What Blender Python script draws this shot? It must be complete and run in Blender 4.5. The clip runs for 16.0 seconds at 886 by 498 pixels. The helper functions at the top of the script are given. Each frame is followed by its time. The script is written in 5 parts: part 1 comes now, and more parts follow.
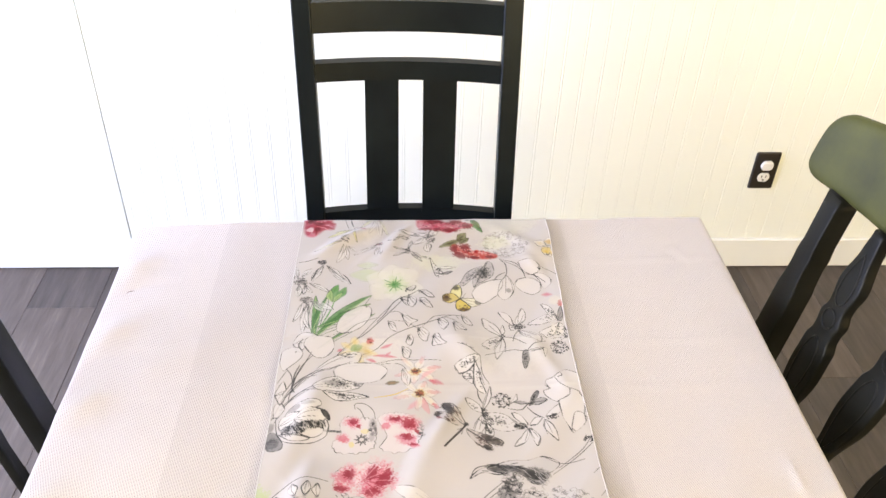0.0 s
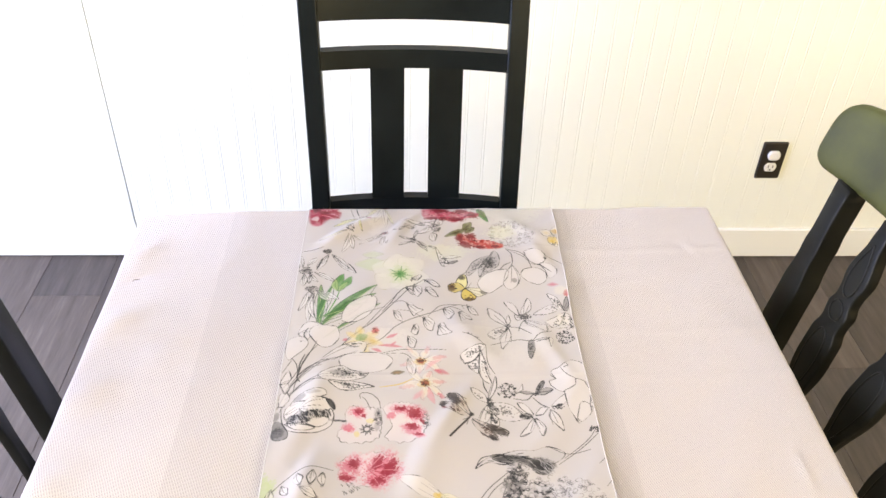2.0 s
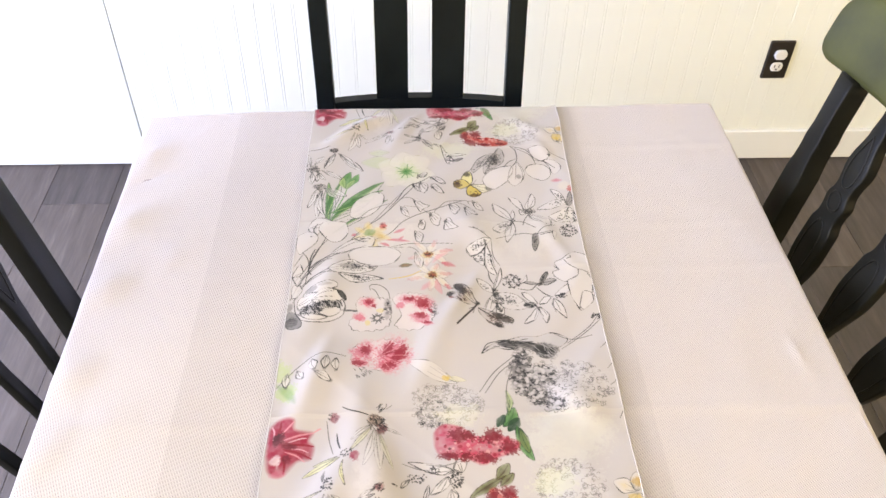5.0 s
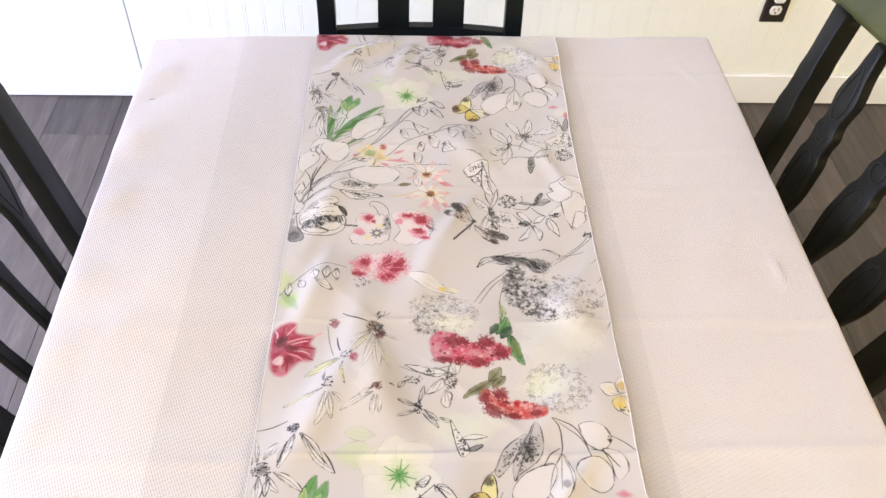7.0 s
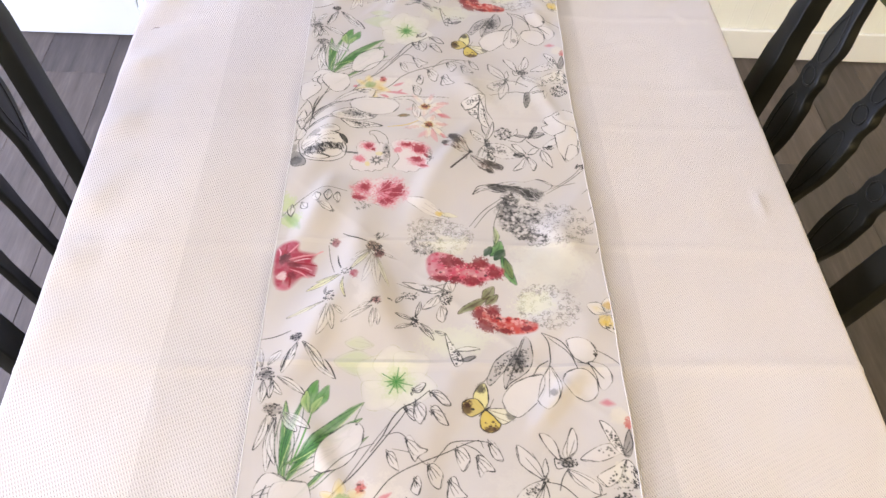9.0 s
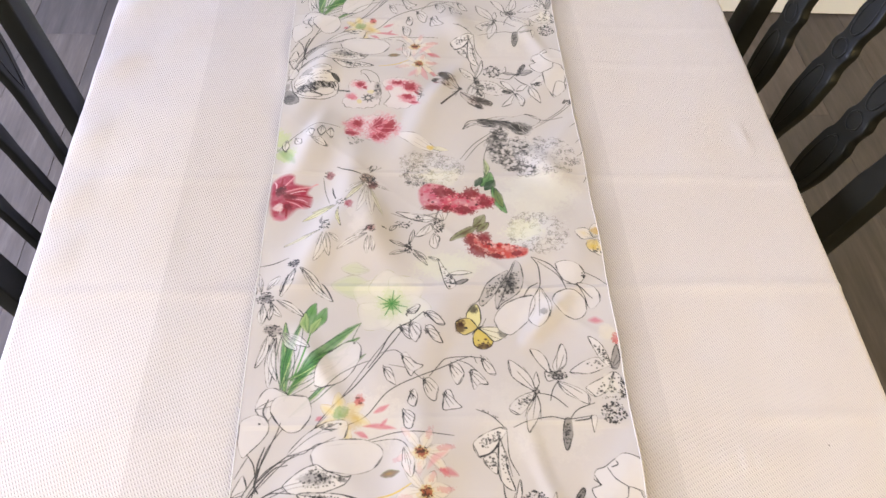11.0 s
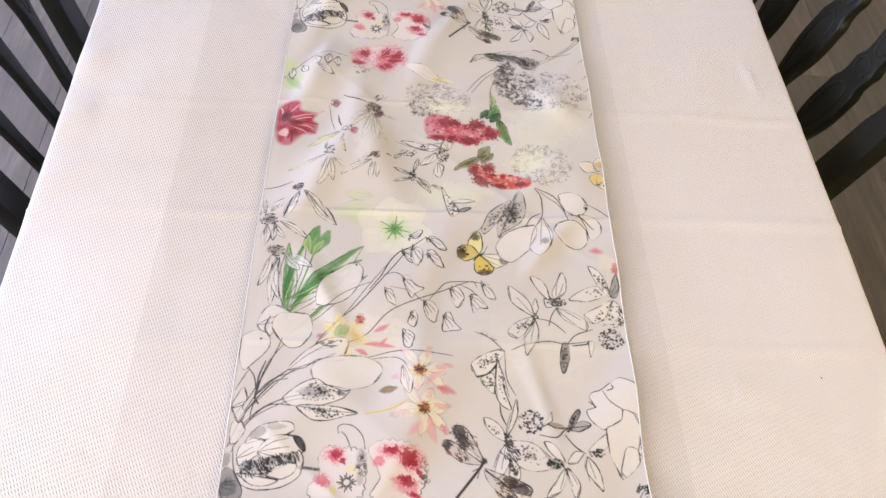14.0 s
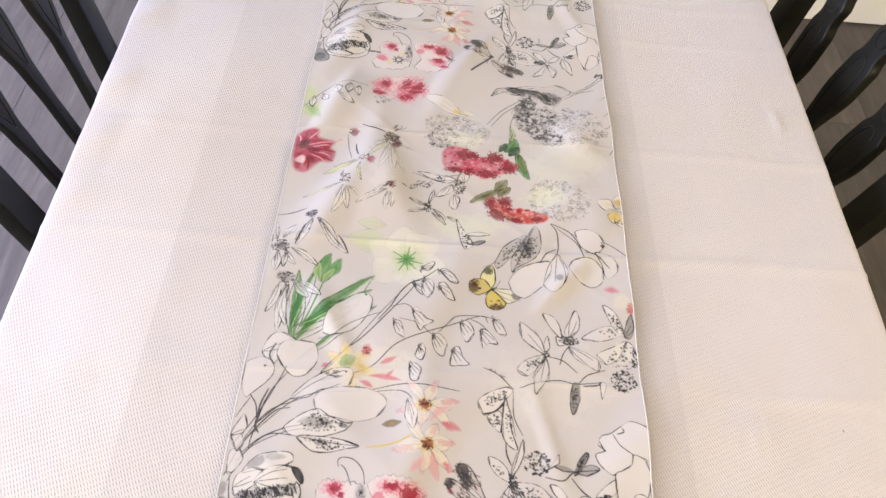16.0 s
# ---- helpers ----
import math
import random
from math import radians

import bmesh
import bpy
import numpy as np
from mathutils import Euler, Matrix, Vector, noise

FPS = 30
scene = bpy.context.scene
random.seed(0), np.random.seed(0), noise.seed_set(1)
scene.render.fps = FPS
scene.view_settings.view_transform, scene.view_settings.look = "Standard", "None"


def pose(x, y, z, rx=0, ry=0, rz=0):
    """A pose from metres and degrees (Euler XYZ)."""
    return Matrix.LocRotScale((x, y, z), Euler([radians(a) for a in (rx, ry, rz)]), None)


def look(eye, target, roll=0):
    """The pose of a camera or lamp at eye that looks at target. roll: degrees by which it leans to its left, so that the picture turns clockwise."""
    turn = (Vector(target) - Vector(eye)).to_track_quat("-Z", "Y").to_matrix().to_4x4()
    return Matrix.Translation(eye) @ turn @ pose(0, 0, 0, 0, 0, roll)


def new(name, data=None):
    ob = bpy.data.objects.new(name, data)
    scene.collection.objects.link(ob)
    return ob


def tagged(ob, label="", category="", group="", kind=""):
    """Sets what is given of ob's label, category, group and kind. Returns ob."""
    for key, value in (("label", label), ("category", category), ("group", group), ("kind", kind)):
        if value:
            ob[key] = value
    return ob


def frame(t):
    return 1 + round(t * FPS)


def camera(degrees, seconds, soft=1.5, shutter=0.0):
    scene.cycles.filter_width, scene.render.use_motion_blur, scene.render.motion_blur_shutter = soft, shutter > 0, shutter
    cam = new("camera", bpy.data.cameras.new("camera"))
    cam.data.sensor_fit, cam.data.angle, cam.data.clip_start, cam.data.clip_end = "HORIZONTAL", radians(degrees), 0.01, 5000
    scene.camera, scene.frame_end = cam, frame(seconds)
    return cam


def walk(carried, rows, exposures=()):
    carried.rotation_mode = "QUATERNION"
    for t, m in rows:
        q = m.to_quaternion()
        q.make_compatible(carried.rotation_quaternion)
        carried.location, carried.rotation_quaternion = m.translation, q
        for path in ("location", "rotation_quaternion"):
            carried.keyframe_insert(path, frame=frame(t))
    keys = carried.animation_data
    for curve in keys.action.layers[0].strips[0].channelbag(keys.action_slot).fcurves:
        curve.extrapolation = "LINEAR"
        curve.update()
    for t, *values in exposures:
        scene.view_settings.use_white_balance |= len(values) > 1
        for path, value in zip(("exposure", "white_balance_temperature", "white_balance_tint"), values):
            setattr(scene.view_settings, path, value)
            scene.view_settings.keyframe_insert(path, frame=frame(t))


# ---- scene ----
cam = camera(56.8, 16.0)
PATH = [
    (0, (-0.05, -1.075, 1.52), (0.066, 0.52, 0.319), 2.3),
    (0.5, (-0.052, -1.074, 1.522), (0.062, 0.521, 0.321), 2.4),
    (1, (-0.053, -1.075, 1.522), (0.058, 0.521, 0.322), 2.5),
    (1.5, (-0.053, -1.074, 1.52), (0.056, 0.516, 0.311), 2.5),
    (2, (-0.052, -1.071, 1.518), (0.054, 0.508, 0.295), 2.3),
    (2.5, (-0.053, -1.071, 1.515), (0.047, 0.488, 0.266), 2.1),
    (3, (-0.054, -1.073, 1.514), (0.046, 0.455, 0.227), 2.2),
    (3.5, (-0.056, -1.078, 1.515), (0.046, 0.419, 0.192), 2.4),
    (6, (-0.056, -1.129, 1.516), (0.034, 0.278, 0.098), 1.2),
    (6.5, (-0.062, -1.144, 1.509), (0.035, 0.239, 0.068), 2.2),
    (7, (-0.061, -1.159, 1.51), (0.044, 0.198, 0.044), 3.2),
    (7.5, (-0.066, -1.172, 1.506), (0.055, 0.166, 0.024), 4.2),
    (8, (-0.07, -1.186, 1.504), (0.053, 0.134, 0.007), 4.8),
    (8.5, (-0.072, -1.202, 1.504), (0.051, 0.103, -0.006), 5.2),
    (9, (-0.073, -1.218, 1.511), (0.061, 0.066, -0.017), 5.6),
    (11.5, (-0.074, -1.288, 1.496), (0.081, -0.069, -0.082), 5.6),
    (12, (-0.078, -1.297, 1.492), (0.082, -0.095, -0.099), 6.4),
    (12.5, (-0.078, -1.305, 1.489), (0.074, -0.116, -0.112), 6.4),
    (13, (-0.077, -1.309, 1.487), (0.064, -0.141, -0.13), 6.6),
    (13.5, (-0.078, -1.315, 1.479), (0.067, -0.143, -0.135), 7.1),
    (14, (-0.076, -1.315, 1.479), (0.075, -0.147, -0.138), 7.5),
    (14.5, (-0.073, -1.315, 1.475), (0.077, -0.132, -0.131), 7.7),
    (15, (-0.071, -1.315, 1.471), (0.066, -0.106, -0.116), 7.6),
    (15.5, (-0.065, -1.314, 1.469), (0.047, -0.094, -0.111), 7.1),
    (16, (-0.061, -1.31, 1.465), (0.024, -0.07, -0.102), 6.9),
]
walk(cam, [(t, look(eye, target, roll)) for t, eye, target, roll in PATH], [(0, -0.07, 6850, 9), (3.5, -0.1, 6800, 9.5), (9, -0.26, 6640, 10.2), (13, -0.35, 6590, 10.5), (16, -0.35, 6590, 10.5)])

# ---- world, sun, patio door light, added fills ----
world = bpy.data.worlds.new("world")
scene.world = world
world.use_nodes = True
wn = world.node_tree
sky = wn.nodes.new("ShaderNodeTexSky")
sky.sky_type = "NISHITA"
sky.sun_disc = False
sky.sun_elevation = radians(48)
sky.sun_rotation = radians(200)
wn.links.new(sky.outputs["Color"], wn.nodes["Background"].inputs["Color"])
wn.nodes["Background"].inputs["Strength"].default_value = 0.12

sun = new("sun", bpy.data.lights.new("sun", "SUN"))
sun.data.energy = 2.0
sun.data.angle = radians(0.5)
sun.data.color = (1.0, 0.95, 0.88)
sun.matrix_world = look((-0.8, 2.0, 3.0), (0, 0, 0))


def area_light(name, size_x, size_y, watts, color, m):
    lamp = new(name, bpy.data.lights.new(name, "AREA"))
    lamp.data.shape, lamp.data.size, lamp.data.size_y = "RECTANGLE", size_x, size_y
    lamp.data.energy, lamp.data.color = watts, color
    lamp.matrix_world = m
    return lamp


# daylight of the patio door and, further south in the west wall, an added fill
area_light("patio_door_light", 1.5, 1.7, 182, (0.51, 0.59, 1.0), look((-2.42, -0.05, 1.15), (0, -0.05, 1.15)))
area_light("west_fill_light", 1.3, 1.1, 112, (0.98, 0.94, 0.86), look((-2.42, -2.15, 1.5), (0, -2.15, 1.5)))

# warm fill added for the north wall and the cloth's east side
area_light("south_fill_light", 1.5, 0.7, 102, (1.0, 0.82, 0.44), look((1.55, -3.38, 1.85), (1.55, 0, 1.85)))

# ---- small helpers ----


def part(name, bm, material, parent=None, label="", smooth=False):
    me = bpy.data.meshes.new(name)
    bmesh.ops.recalc_face_normals(bm, faces=bm.faces)
    bm.to_mesh(me)
    bm.free()
    me.materials.append(material)
    if smooth:
        for p in me.polygons:
            p.use_smooth = True
    ob = new(name, me)
    ob.parent = parent
    if label:
        ob["label"] = label
    return ob


def empty(name, m=None):
    ob = new(name)
    ob.empty_display_size = 0.1
    if m is not None:
        ob.matrix_world = m
    return ob


def box_bm(x0, y0, z0, x1, y1, z1, bevel=0.0, bm=None):
    own = bmesh.new()
    bmesh.ops.create_cube(own, size=1.0, matrix=Matrix.Translation(((x0 + x1) / 2, (y0 + y1) / 2, (z0 + z1) / 2)) @ Matrix.Diagonal((x1 - x0, y1 - y0, z1 - z0, 1)))
    if bevel:
        bmesh.ops.bevel(own, geom=own.edges[:], offset=bevel, segments=2, profile=0.5, affect="EDGES")
    if bm is None:
        return own
    me = bpy.data.meshes.new("tmp")
    own.to_mesh(me)
    own.free()
    bm.from_mesh(me)
    bpy.data.meshes.remove(me)
    return bm


def tube_bm(points, radius, sides=8, closed=False, bm=None, flat=1.0):
    """A tube along points; radius is a number or one for each point."""
    bm = bm or bmesh.new()
    pts = [Vector(p) for p in points]
    n = len(pts)
    rings = []
    for i, p in enumerate(pts):
        a = pts[(i - 1) % n] if (closed or i) else pts[0]
        b = pts[(i + 1) % n] if (closed or i < n - 1) else pts[-1]
        d = (b - a).normalized()
        side = d.cross(Vector((0, 1, 0)))
        if side.length < 0.1:
            side = d.cross(Vector((1, 0, 0)))
        side.normalize()
        up = side.cross(d).normalized()
        r = radius[i] if hasattr(radius, "__len__") else radius
        rings.append([bm.verts.new(p + side * math.cos(k * math.tau / sides) * r + up * math.sin(k * math.tau / sides) * r * flat) for k in range(sides)])
    for i in range(n if closed else n - 1):
        a, b = rings[i], rings[(i + 1) % n]
        for k in range(sides):
            bm.faces.new((a[k], a[(k + 1) % sides], b[(k + 1) % sides], b[k]))
    if not closed:
        bm.faces.new(rings[0][::-1])
        bm.faces.new(rings[-1])
    return bm


def smooth_at(keys, x):
    """A smooth curve through a few (x, y) keys."""
    if x <= keys[0][0]:
        return keys[0][1]
    for (x0, y0), (x1, y1) in zip(keys, keys[1:]):
        if x <= x1:
            s = (x - x0) / (x1 - x0)
            return y0 + (y1 - y0) * s * s * (3 - 2 * s)
    return keys[-1][1]


def loft_bm(rows, bevel=0.0):
    """A closed solid from equal rings of points, first to last."""
    bm = bmesh.new()
    rings = [[bm.verts.new(p) for p in row] for row in rows]
    n = len(rings[0])
    for a, b in zip(rings, rings[1:]):
        for k in range(n):
            bm.faces.new((a[k], a[(k + 1) % n], b[(k + 1) % n], b[k]))
    bm.faces.new(rings[0][::-1])
    bm.faces.new(rings[-1])
    return bm


# ---- materials ----


class Mat:
    """A principled material and short ways to wire it."""

    def __init__(self, name, color, rough=0.5, metal=0.0, spec=0.5):
        self.m = bpy.data.materials.new(name)
        self.m.use_nodes = True
        self.t = self.m.node_tree
        self.b = self.t.nodes["Principled BSDF"]
        self.b.inputs["Base Color"].default_value = (*color, 1)
        self.b.inputs["Roughness"].default_value = rough
        self.b.inputs["Metallic"].default_value = metal
        self.b.inputs["Specular IOR Level"].default_value = spec

    def node(self, kind, **values):
        n = self.t.nodes.new(kind)
        for k, v in values.items():
            n.inputs[k.replace("_", " ")].default_value = v
        return n

    def link(self, a, b):
        self.t.links.new(a, b)

    def coords(self, scale=(1, 1, 1), rot=(0, 0, 0), random=0.0):
        c = self.t.nodes.new("ShaderNodeTexCoord")
        mp = self.t.nodes.new("ShaderNodeMapping")
        mp.inputs["Scale"].default_value = scale
        mp.inputs["Rotation"].default_value = rot
        self.link(c.outputs["Object"], mp.inputs["Vector"])
        if random:
            info = self.t.nodes.new("ShaderNodeObjectInfo")
            mul = self.math("MULTIPLY", info.outputs["Random"], random)
            self.link(mul, mp.inputs["Location"])
        return mp.outputs["Vector"]

    def noise(self, vec, scale, detail=4.0, rough=0.55):
        n = self.node("ShaderNodeTexNoise", Scale=scale, Detail=detail, Roughness=rough)
        self.link(vec, n.inputs["Vector"])
        return n.outputs["Fac"]

    def math(self, op, a, b=0.0):
        n = self.t.nodes.new("ShaderNodeMath")
        n.operation = op
        for i, v in enumerate((a, b)):
            if isinstance(v, (int, float)):
                n.inputs[i].default_value = v
            else:
                self.link(v, n.inputs[i])
        return n.outputs[0]

    def ramp(self, fac, stops):
        n = self.t.nodes.new("ShaderNodeValToRGB")
        el = n.color_ramp.elements
        while len(el) < len(stops):
            el.new(0.5)
        for e, (p, c) in zip(el, stops):
            e.position, e.color = p, (*c, 1)
        self.link(fac, n.inputs["Fac"])
        return n.outputs["Color"]

    def mix(self, fac, a, b, mode="MIX"):
        n = self.t.nodes.new("ShaderNodeMix")
        n.data_type, n.blend_type = "RGBA", mode
        for sock, v in ((n.inputs[0], fac), (n.inputs[6], a), (n.inputs[7], b)):
            if isinstance(v, (int, float)):
                sock.default_value = v
            elif isinstance(v, tuple):
                sock.default_value = (*v, 1)
            else:
                self.link(v, sock)
        return n.outputs[2]

    def color(self, sock):
        self.link(sock, self.b.inputs["Base Color"])

    def rough(self, fac, lo, hi):
        n = self.node("ShaderNodeMapRange", To_Min=lo, To_Max=hi)
        self.link(fac, n.inputs["Value"])
        self.link(n.outputs["Result"], self.b.inputs["Roughness"])

    def bump(self, height, strength, distance, chain=None):
        n = self.node("ShaderNodeBump", Strength=strength, Distance=distance)
        self.link(height, n.inputs["Height"])
        if chain is not None:
            self.link(chain, n.inputs["Normal"])
        self.link(n.outputs["Normal"], self.b.inputs["Normal"])
        return n.outputs["Normal"]


def painted_wall(name, color):
    k = Mat(name, color, 0.42)
    v = k.coords()
    n1 = k.noise(v, 3.0, 3)
    n2 = k.noise(v, 140.0, 2)
    k.color(k.ramp(n1, [(0.3, tuple(c * 0.97 for c in color)), (0.7, color)]))
    k.rough(n1, 0.36, 0.5)
    k.bump(n2, 0.08, 0.001)
    return k.m


WHITE_PAINT = painted_wall("white_satin_paint", (0.85, 0.87, 0.785))
TRIM_PAINT = painted_wall("white_trim_paint", (0.82, 0.83, 0.78))
TAUPE_PAINT = painted_wall("taupe_paint", (0.16, 0.13, 0.11))
CREAM_PAINT = painted_wall("beige_paint", (0.52, 0.43, 0.27))
CEILING_PAINT = painted_wall("flat_ceiling_paint", (0.8, 0.8, 0.78))


def floor_material():
    k = Mat("dark_grey_brown_planks", (0.05, 0.045, 0.042), 0.5, spec=0.35)
    v = k.coords((9.0, 0.9, 9.0), random=37.0)
    grain = k.noise(v, 5.0, 8, 0.65)
    fine = k.noise(k.coords((60.0, 2.0, 60.0), random=11.0), 6.0, 4, 0.6)
    info = k.t.nodes.new("ShaderNodeObjectInfo")
    base = k.ramp(grain, [(0.25, (0.047, 0.038, 0.031)), (0.55, (0.090, 0.074, 0.062)), (0.8, (0.150, 0.125, 0.104))])
    tone = k.ramp(info.outputs["Random"], [(0.0, (0.72, 0.72, 0.73)), (1.0, (1.12, 1.08, 1.04))])
    k.color(k.mix(1.0, base, tone, "MULTIPLY"))
    k.rough(grain, 0.42, 0.62)
    k.bump(k.math("ADD", grain, k.math("MULTIPLY", fine, 0.5)), 0.25, 0.0015)
    return k.m


PLANK = floor_material()
JOINT = Mat("dark_joint", (0.012, 0.011, 0.01), 0.9).m


def black_paint(name, relief=0.12, tint=(1.0, 1.0, 1.0)):
    k = Mat(name, (0.008, 0.0085, 0.009), 0.3, spec=0.16)
    v = k.coords()
    n1 = k.noise(v, 14.0, 5)
    n2 = k.noise(v, 220.0, 3)
    k.color(k.mix(1.0, k.ramp(n1, [(0.3, (0.0060, 0.0062, 0.0050)), (0.75, (0.0115, 0.0118, 0.0095))]), tint, "MULTIPLY"))
    k.rough(n1, 0.27, 0.4)
    k.bump(k.math("ADD", k.math("MULTIPLY", n1, 1.0), k.math("MULTIPLY", n2, 0.25)), relief, 0.002)
    return k.m


BLACK = black_paint("black_lacquered_wood", 0.03, (0.45, 0.72, 1.0))
BLACK_WORN = black_paint("worn_black_painted_wood", 0.05)


def crest_paint():
    k = Mat("worn_black_paint_reflected_olive", (0.016, 0.02, 0.011), 0.38, spec=0.3)
    v = k.coords()
    n1, n2 = k.noise(v, 9.0, 6, 0.6), k.noise(v, 160.0, 3)
    # olive green stands in for a reflected tint on the black paint
    k.color(k.ramp(n1, [(0.3, (0.030, 0.032, 0.008)), (0.7, (0.070, 0.074, 0.017))]))
    k.rough(n1, 0.45, 0.62)
    pit = k.math("LESS_THAN", k.noise(v, 62.0, 1), 0.27)
    k.bump(k.math("SUBTRACT", k.math("MULTIPLY", n2, 0.3), pit), 0.2, 0.002)
    return k.m


CREST = crest_paint()


def plate_material():
    k = Mat("dark_bronze_plate", (0.045, 0.038, 0.032), 0.38, 0.6)
    n = k.noise(k.coords(), 300.0, 3)
    k.rough(n, 0.3, 0.5)
    return k.m


PLATE = plate_material()
WHITE_PLASTIC = Mat("white_plastic", (0.78, 0.77, 0.73), 0.32).m
DARK_SLOT = Mat("dark_slot", (0.02, 0.02, 0.02), 0.7).m
STEEL = Mat("screw_steel", (0.55, 0.54, 0.52), 0.35, 1.0).m


def cloth_material():
    """Woven table cloth: short slanting floats in staggered rows."""
    k = Mat("ivory_woven_cloth", (0.66, 0.61, 0.55), 0.75)
    sep = k.t.nodes.new("ShaderNodeSeparateXYZ")
    k.link(k.coords(), sep.inputs[0])
    x, y = sep.outputs["X"], sep.outputs["Y"]
    slip = k.math("MULTIPLY", k.noise(k.coords(), 55.0, 3), 5.0)
    a = k.math("SINE", k.math("ADD", slip, k.math("ADD", k.math("MULTIPLY", x, 2190.0), k.math("MULTIPLY", y, 990.0))))
    b = k.math("SINE", k.math("SUBTRACT", k.math("ADD", k.math("MULTIPLY", x, -515.0), k.math("MULTIPLY", y, 1140.0)), slip))
    weave = k.math("ADD", k.math("MULTIPLY", k.math("MULTIPLY", a, b), 0.5), k.math("MULTIPLY", a, 0.5))
    weave01 = k.math("ADD", k.math("MULTIPLY", weave, 0.5), 0.5)
    big = k.noise(k.coords(), 5.0, 3)
    fine = k.noise(k.coords(), 900.0, 2)
    base = k.ramp(weave01, [(0.15, (0.424, 0.385, 0.362)), (0.5, (0.526, 0.478, 0.450)), (0.85, (0.60, 0.549, 0.52))])
    # the middle 53 cm of the cloth is slightly darker
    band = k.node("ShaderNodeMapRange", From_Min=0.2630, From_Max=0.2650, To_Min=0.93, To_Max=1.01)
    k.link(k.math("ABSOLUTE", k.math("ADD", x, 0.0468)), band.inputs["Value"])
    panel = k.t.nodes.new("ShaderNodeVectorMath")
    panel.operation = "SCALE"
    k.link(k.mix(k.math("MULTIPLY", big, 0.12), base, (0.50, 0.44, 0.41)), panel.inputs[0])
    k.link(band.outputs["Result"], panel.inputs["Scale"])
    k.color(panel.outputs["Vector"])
    n = k.bump(weave01, 0.75, 0.0010)
    k.bump(fine, 0.15, 0.0006, n)
    k.b.inputs["Sheen Weight"].default_value = 0.25
    k.b.inputs["Sheen Roughness"].default_value = 0.4
    return k.m


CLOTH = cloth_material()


def runner_material():
    """Printed satin: the print is a colour attribute of the weave."""
    k = Mat("printed_satin", (0.7, 0.68, 0.66), 0.42)
    at = k.t.nodes.new("ShaderNodeAttribute")
    at.attribute_name = "Print"
    k.color(at.outputs["Color"])
    weave = k.noise(k.coords((1400, 300, 300)), 1.0, 2)
    k.bump(weave, 0.12, 0.0004)
    k.b.inputs["Roughness"].default_value = 0.30
    k.b.inputs["Specular IOR Level"].default_value = 0.42
    return k.m


PRINT = runner_material()
HEM = Mat("white_hem_thread", (0.56, 0.53, 0.50), 0.6).m
OAK = Mat("table_wood", (0.09, 0.06, 0.04), 0.45).m
GRASS = Mat("lawn", (0.07, 0.12, 0.03), 0.9).m


def hedge_material():
    k = Mat("far_foliage", (0.06, 0.1, 0.03), 0.9)
    n = k.noise(k.coords(), 2.5, 6, 0.7)
    k.color(k.ramp(n, [(0.3, (0.02, 0.045, 0.012)), (0.7, (0.11, 0.17, 0.05))]))
    return k.m


HEDGE = hedge_material()
GLASS = Mat("window_glass", (1, 1, 1), 0.0)
GLASS.b.inputs["Transmission Weight"].default_value = 1.0
GLASS.b.inputs["IOR"].default_value = 1.05
GLASS = GLASS.m

# ---- the room ----
NORTH = 0.855          # face of the panelled wall
WEST, EAST, SOUTH, TOP = -2.45, 2.4, -3.4, 2.45
SEAM = -0.803          # where the bead board ends


def structure(name, bm, material, label, smooth=False):
    return tagged(part(name, bm, material, smooth=smooth), label, name.rsplit("_", 1)[0] if name[-1].isdigit() else name.split("_")[0], kind="structure")


floor = structure("floor", box_bm(WEST - 0.12, SOUTH - 0.12, -0.06, EAST + 0.12, NORTH + 0.14, -0.012), JOINT, "dark grey-brown wood plank floor")
wall_north = structure("wall_north", box_bm(WEST - 0.12, NORTH + 0.012, -0.01, EAST + 0.12, NORTH + 0.14, TOP), WHITE_PAINT, "white painted bead board wall")
ceiling = structure("ceiling", box_bm(WEST - 0.12, SOUTH - 0.12, TOP, EAST + 0.12, NORTH + 0.14, TOP + 0.1), CEILING_PAINT, "plain white flat ceiling")
# east wall stands unseen; its beige is picked to throw warm light back
structure("wall_east", box_bm(EAST, SOUTH, -0.01, EAST + 0.12, NORTH + 0.012, TOP), CREAM_PAINT, "unseen plain side wall, beige to bounce warm light")


def wall_with_opening(name, along, at, thick, a0, a1, o0, o1, z0, z1, label, paint=WHITE_PAINT):
    bm = bmesh.new()
    for p, q, lo, hi in ((a0, o0, -0.01, TOP), (o1, a1, -0.01, TOP), (o0, o1, -0.01, z0), (o0, o1, z1, TOP)):
        if hi - lo < 0.02:
            continue
        if along == "y":
            box_bm(at, p, lo, at + thick, q, hi, bm=bm)
        else:
            box_bm(p, at, lo, q, at + thick, hi, bm=bm)
    return structure(name, bm, paint, label)


wall_with_opening("wall_west", "y", WEST - 0.12, 0.12, -1.2, NORTH + 0.012, -0.85, 0.75, 0.03, 2.05, "white painted wall with a wide patio door opening")
wall_with_opening("wall_west_2", "y", WEST - 0.12, 0.12, SOUTH, -1.2, -2.85, -1.45, 0.9, 2.1, "white painted wall with an opening added for the west fill")
# unseen south wall, taupe so the black chairs mirror little light
wall_with_opening("wall_south", "x", SOUTH - 0.12, 0.12, WEST - 0.12, EAST + 0.12, 0.4, 2.0, 1.45, 2.25, "unseen end wall, taupe for dark reflections, opening added for fill", TAUPE_PAINT)


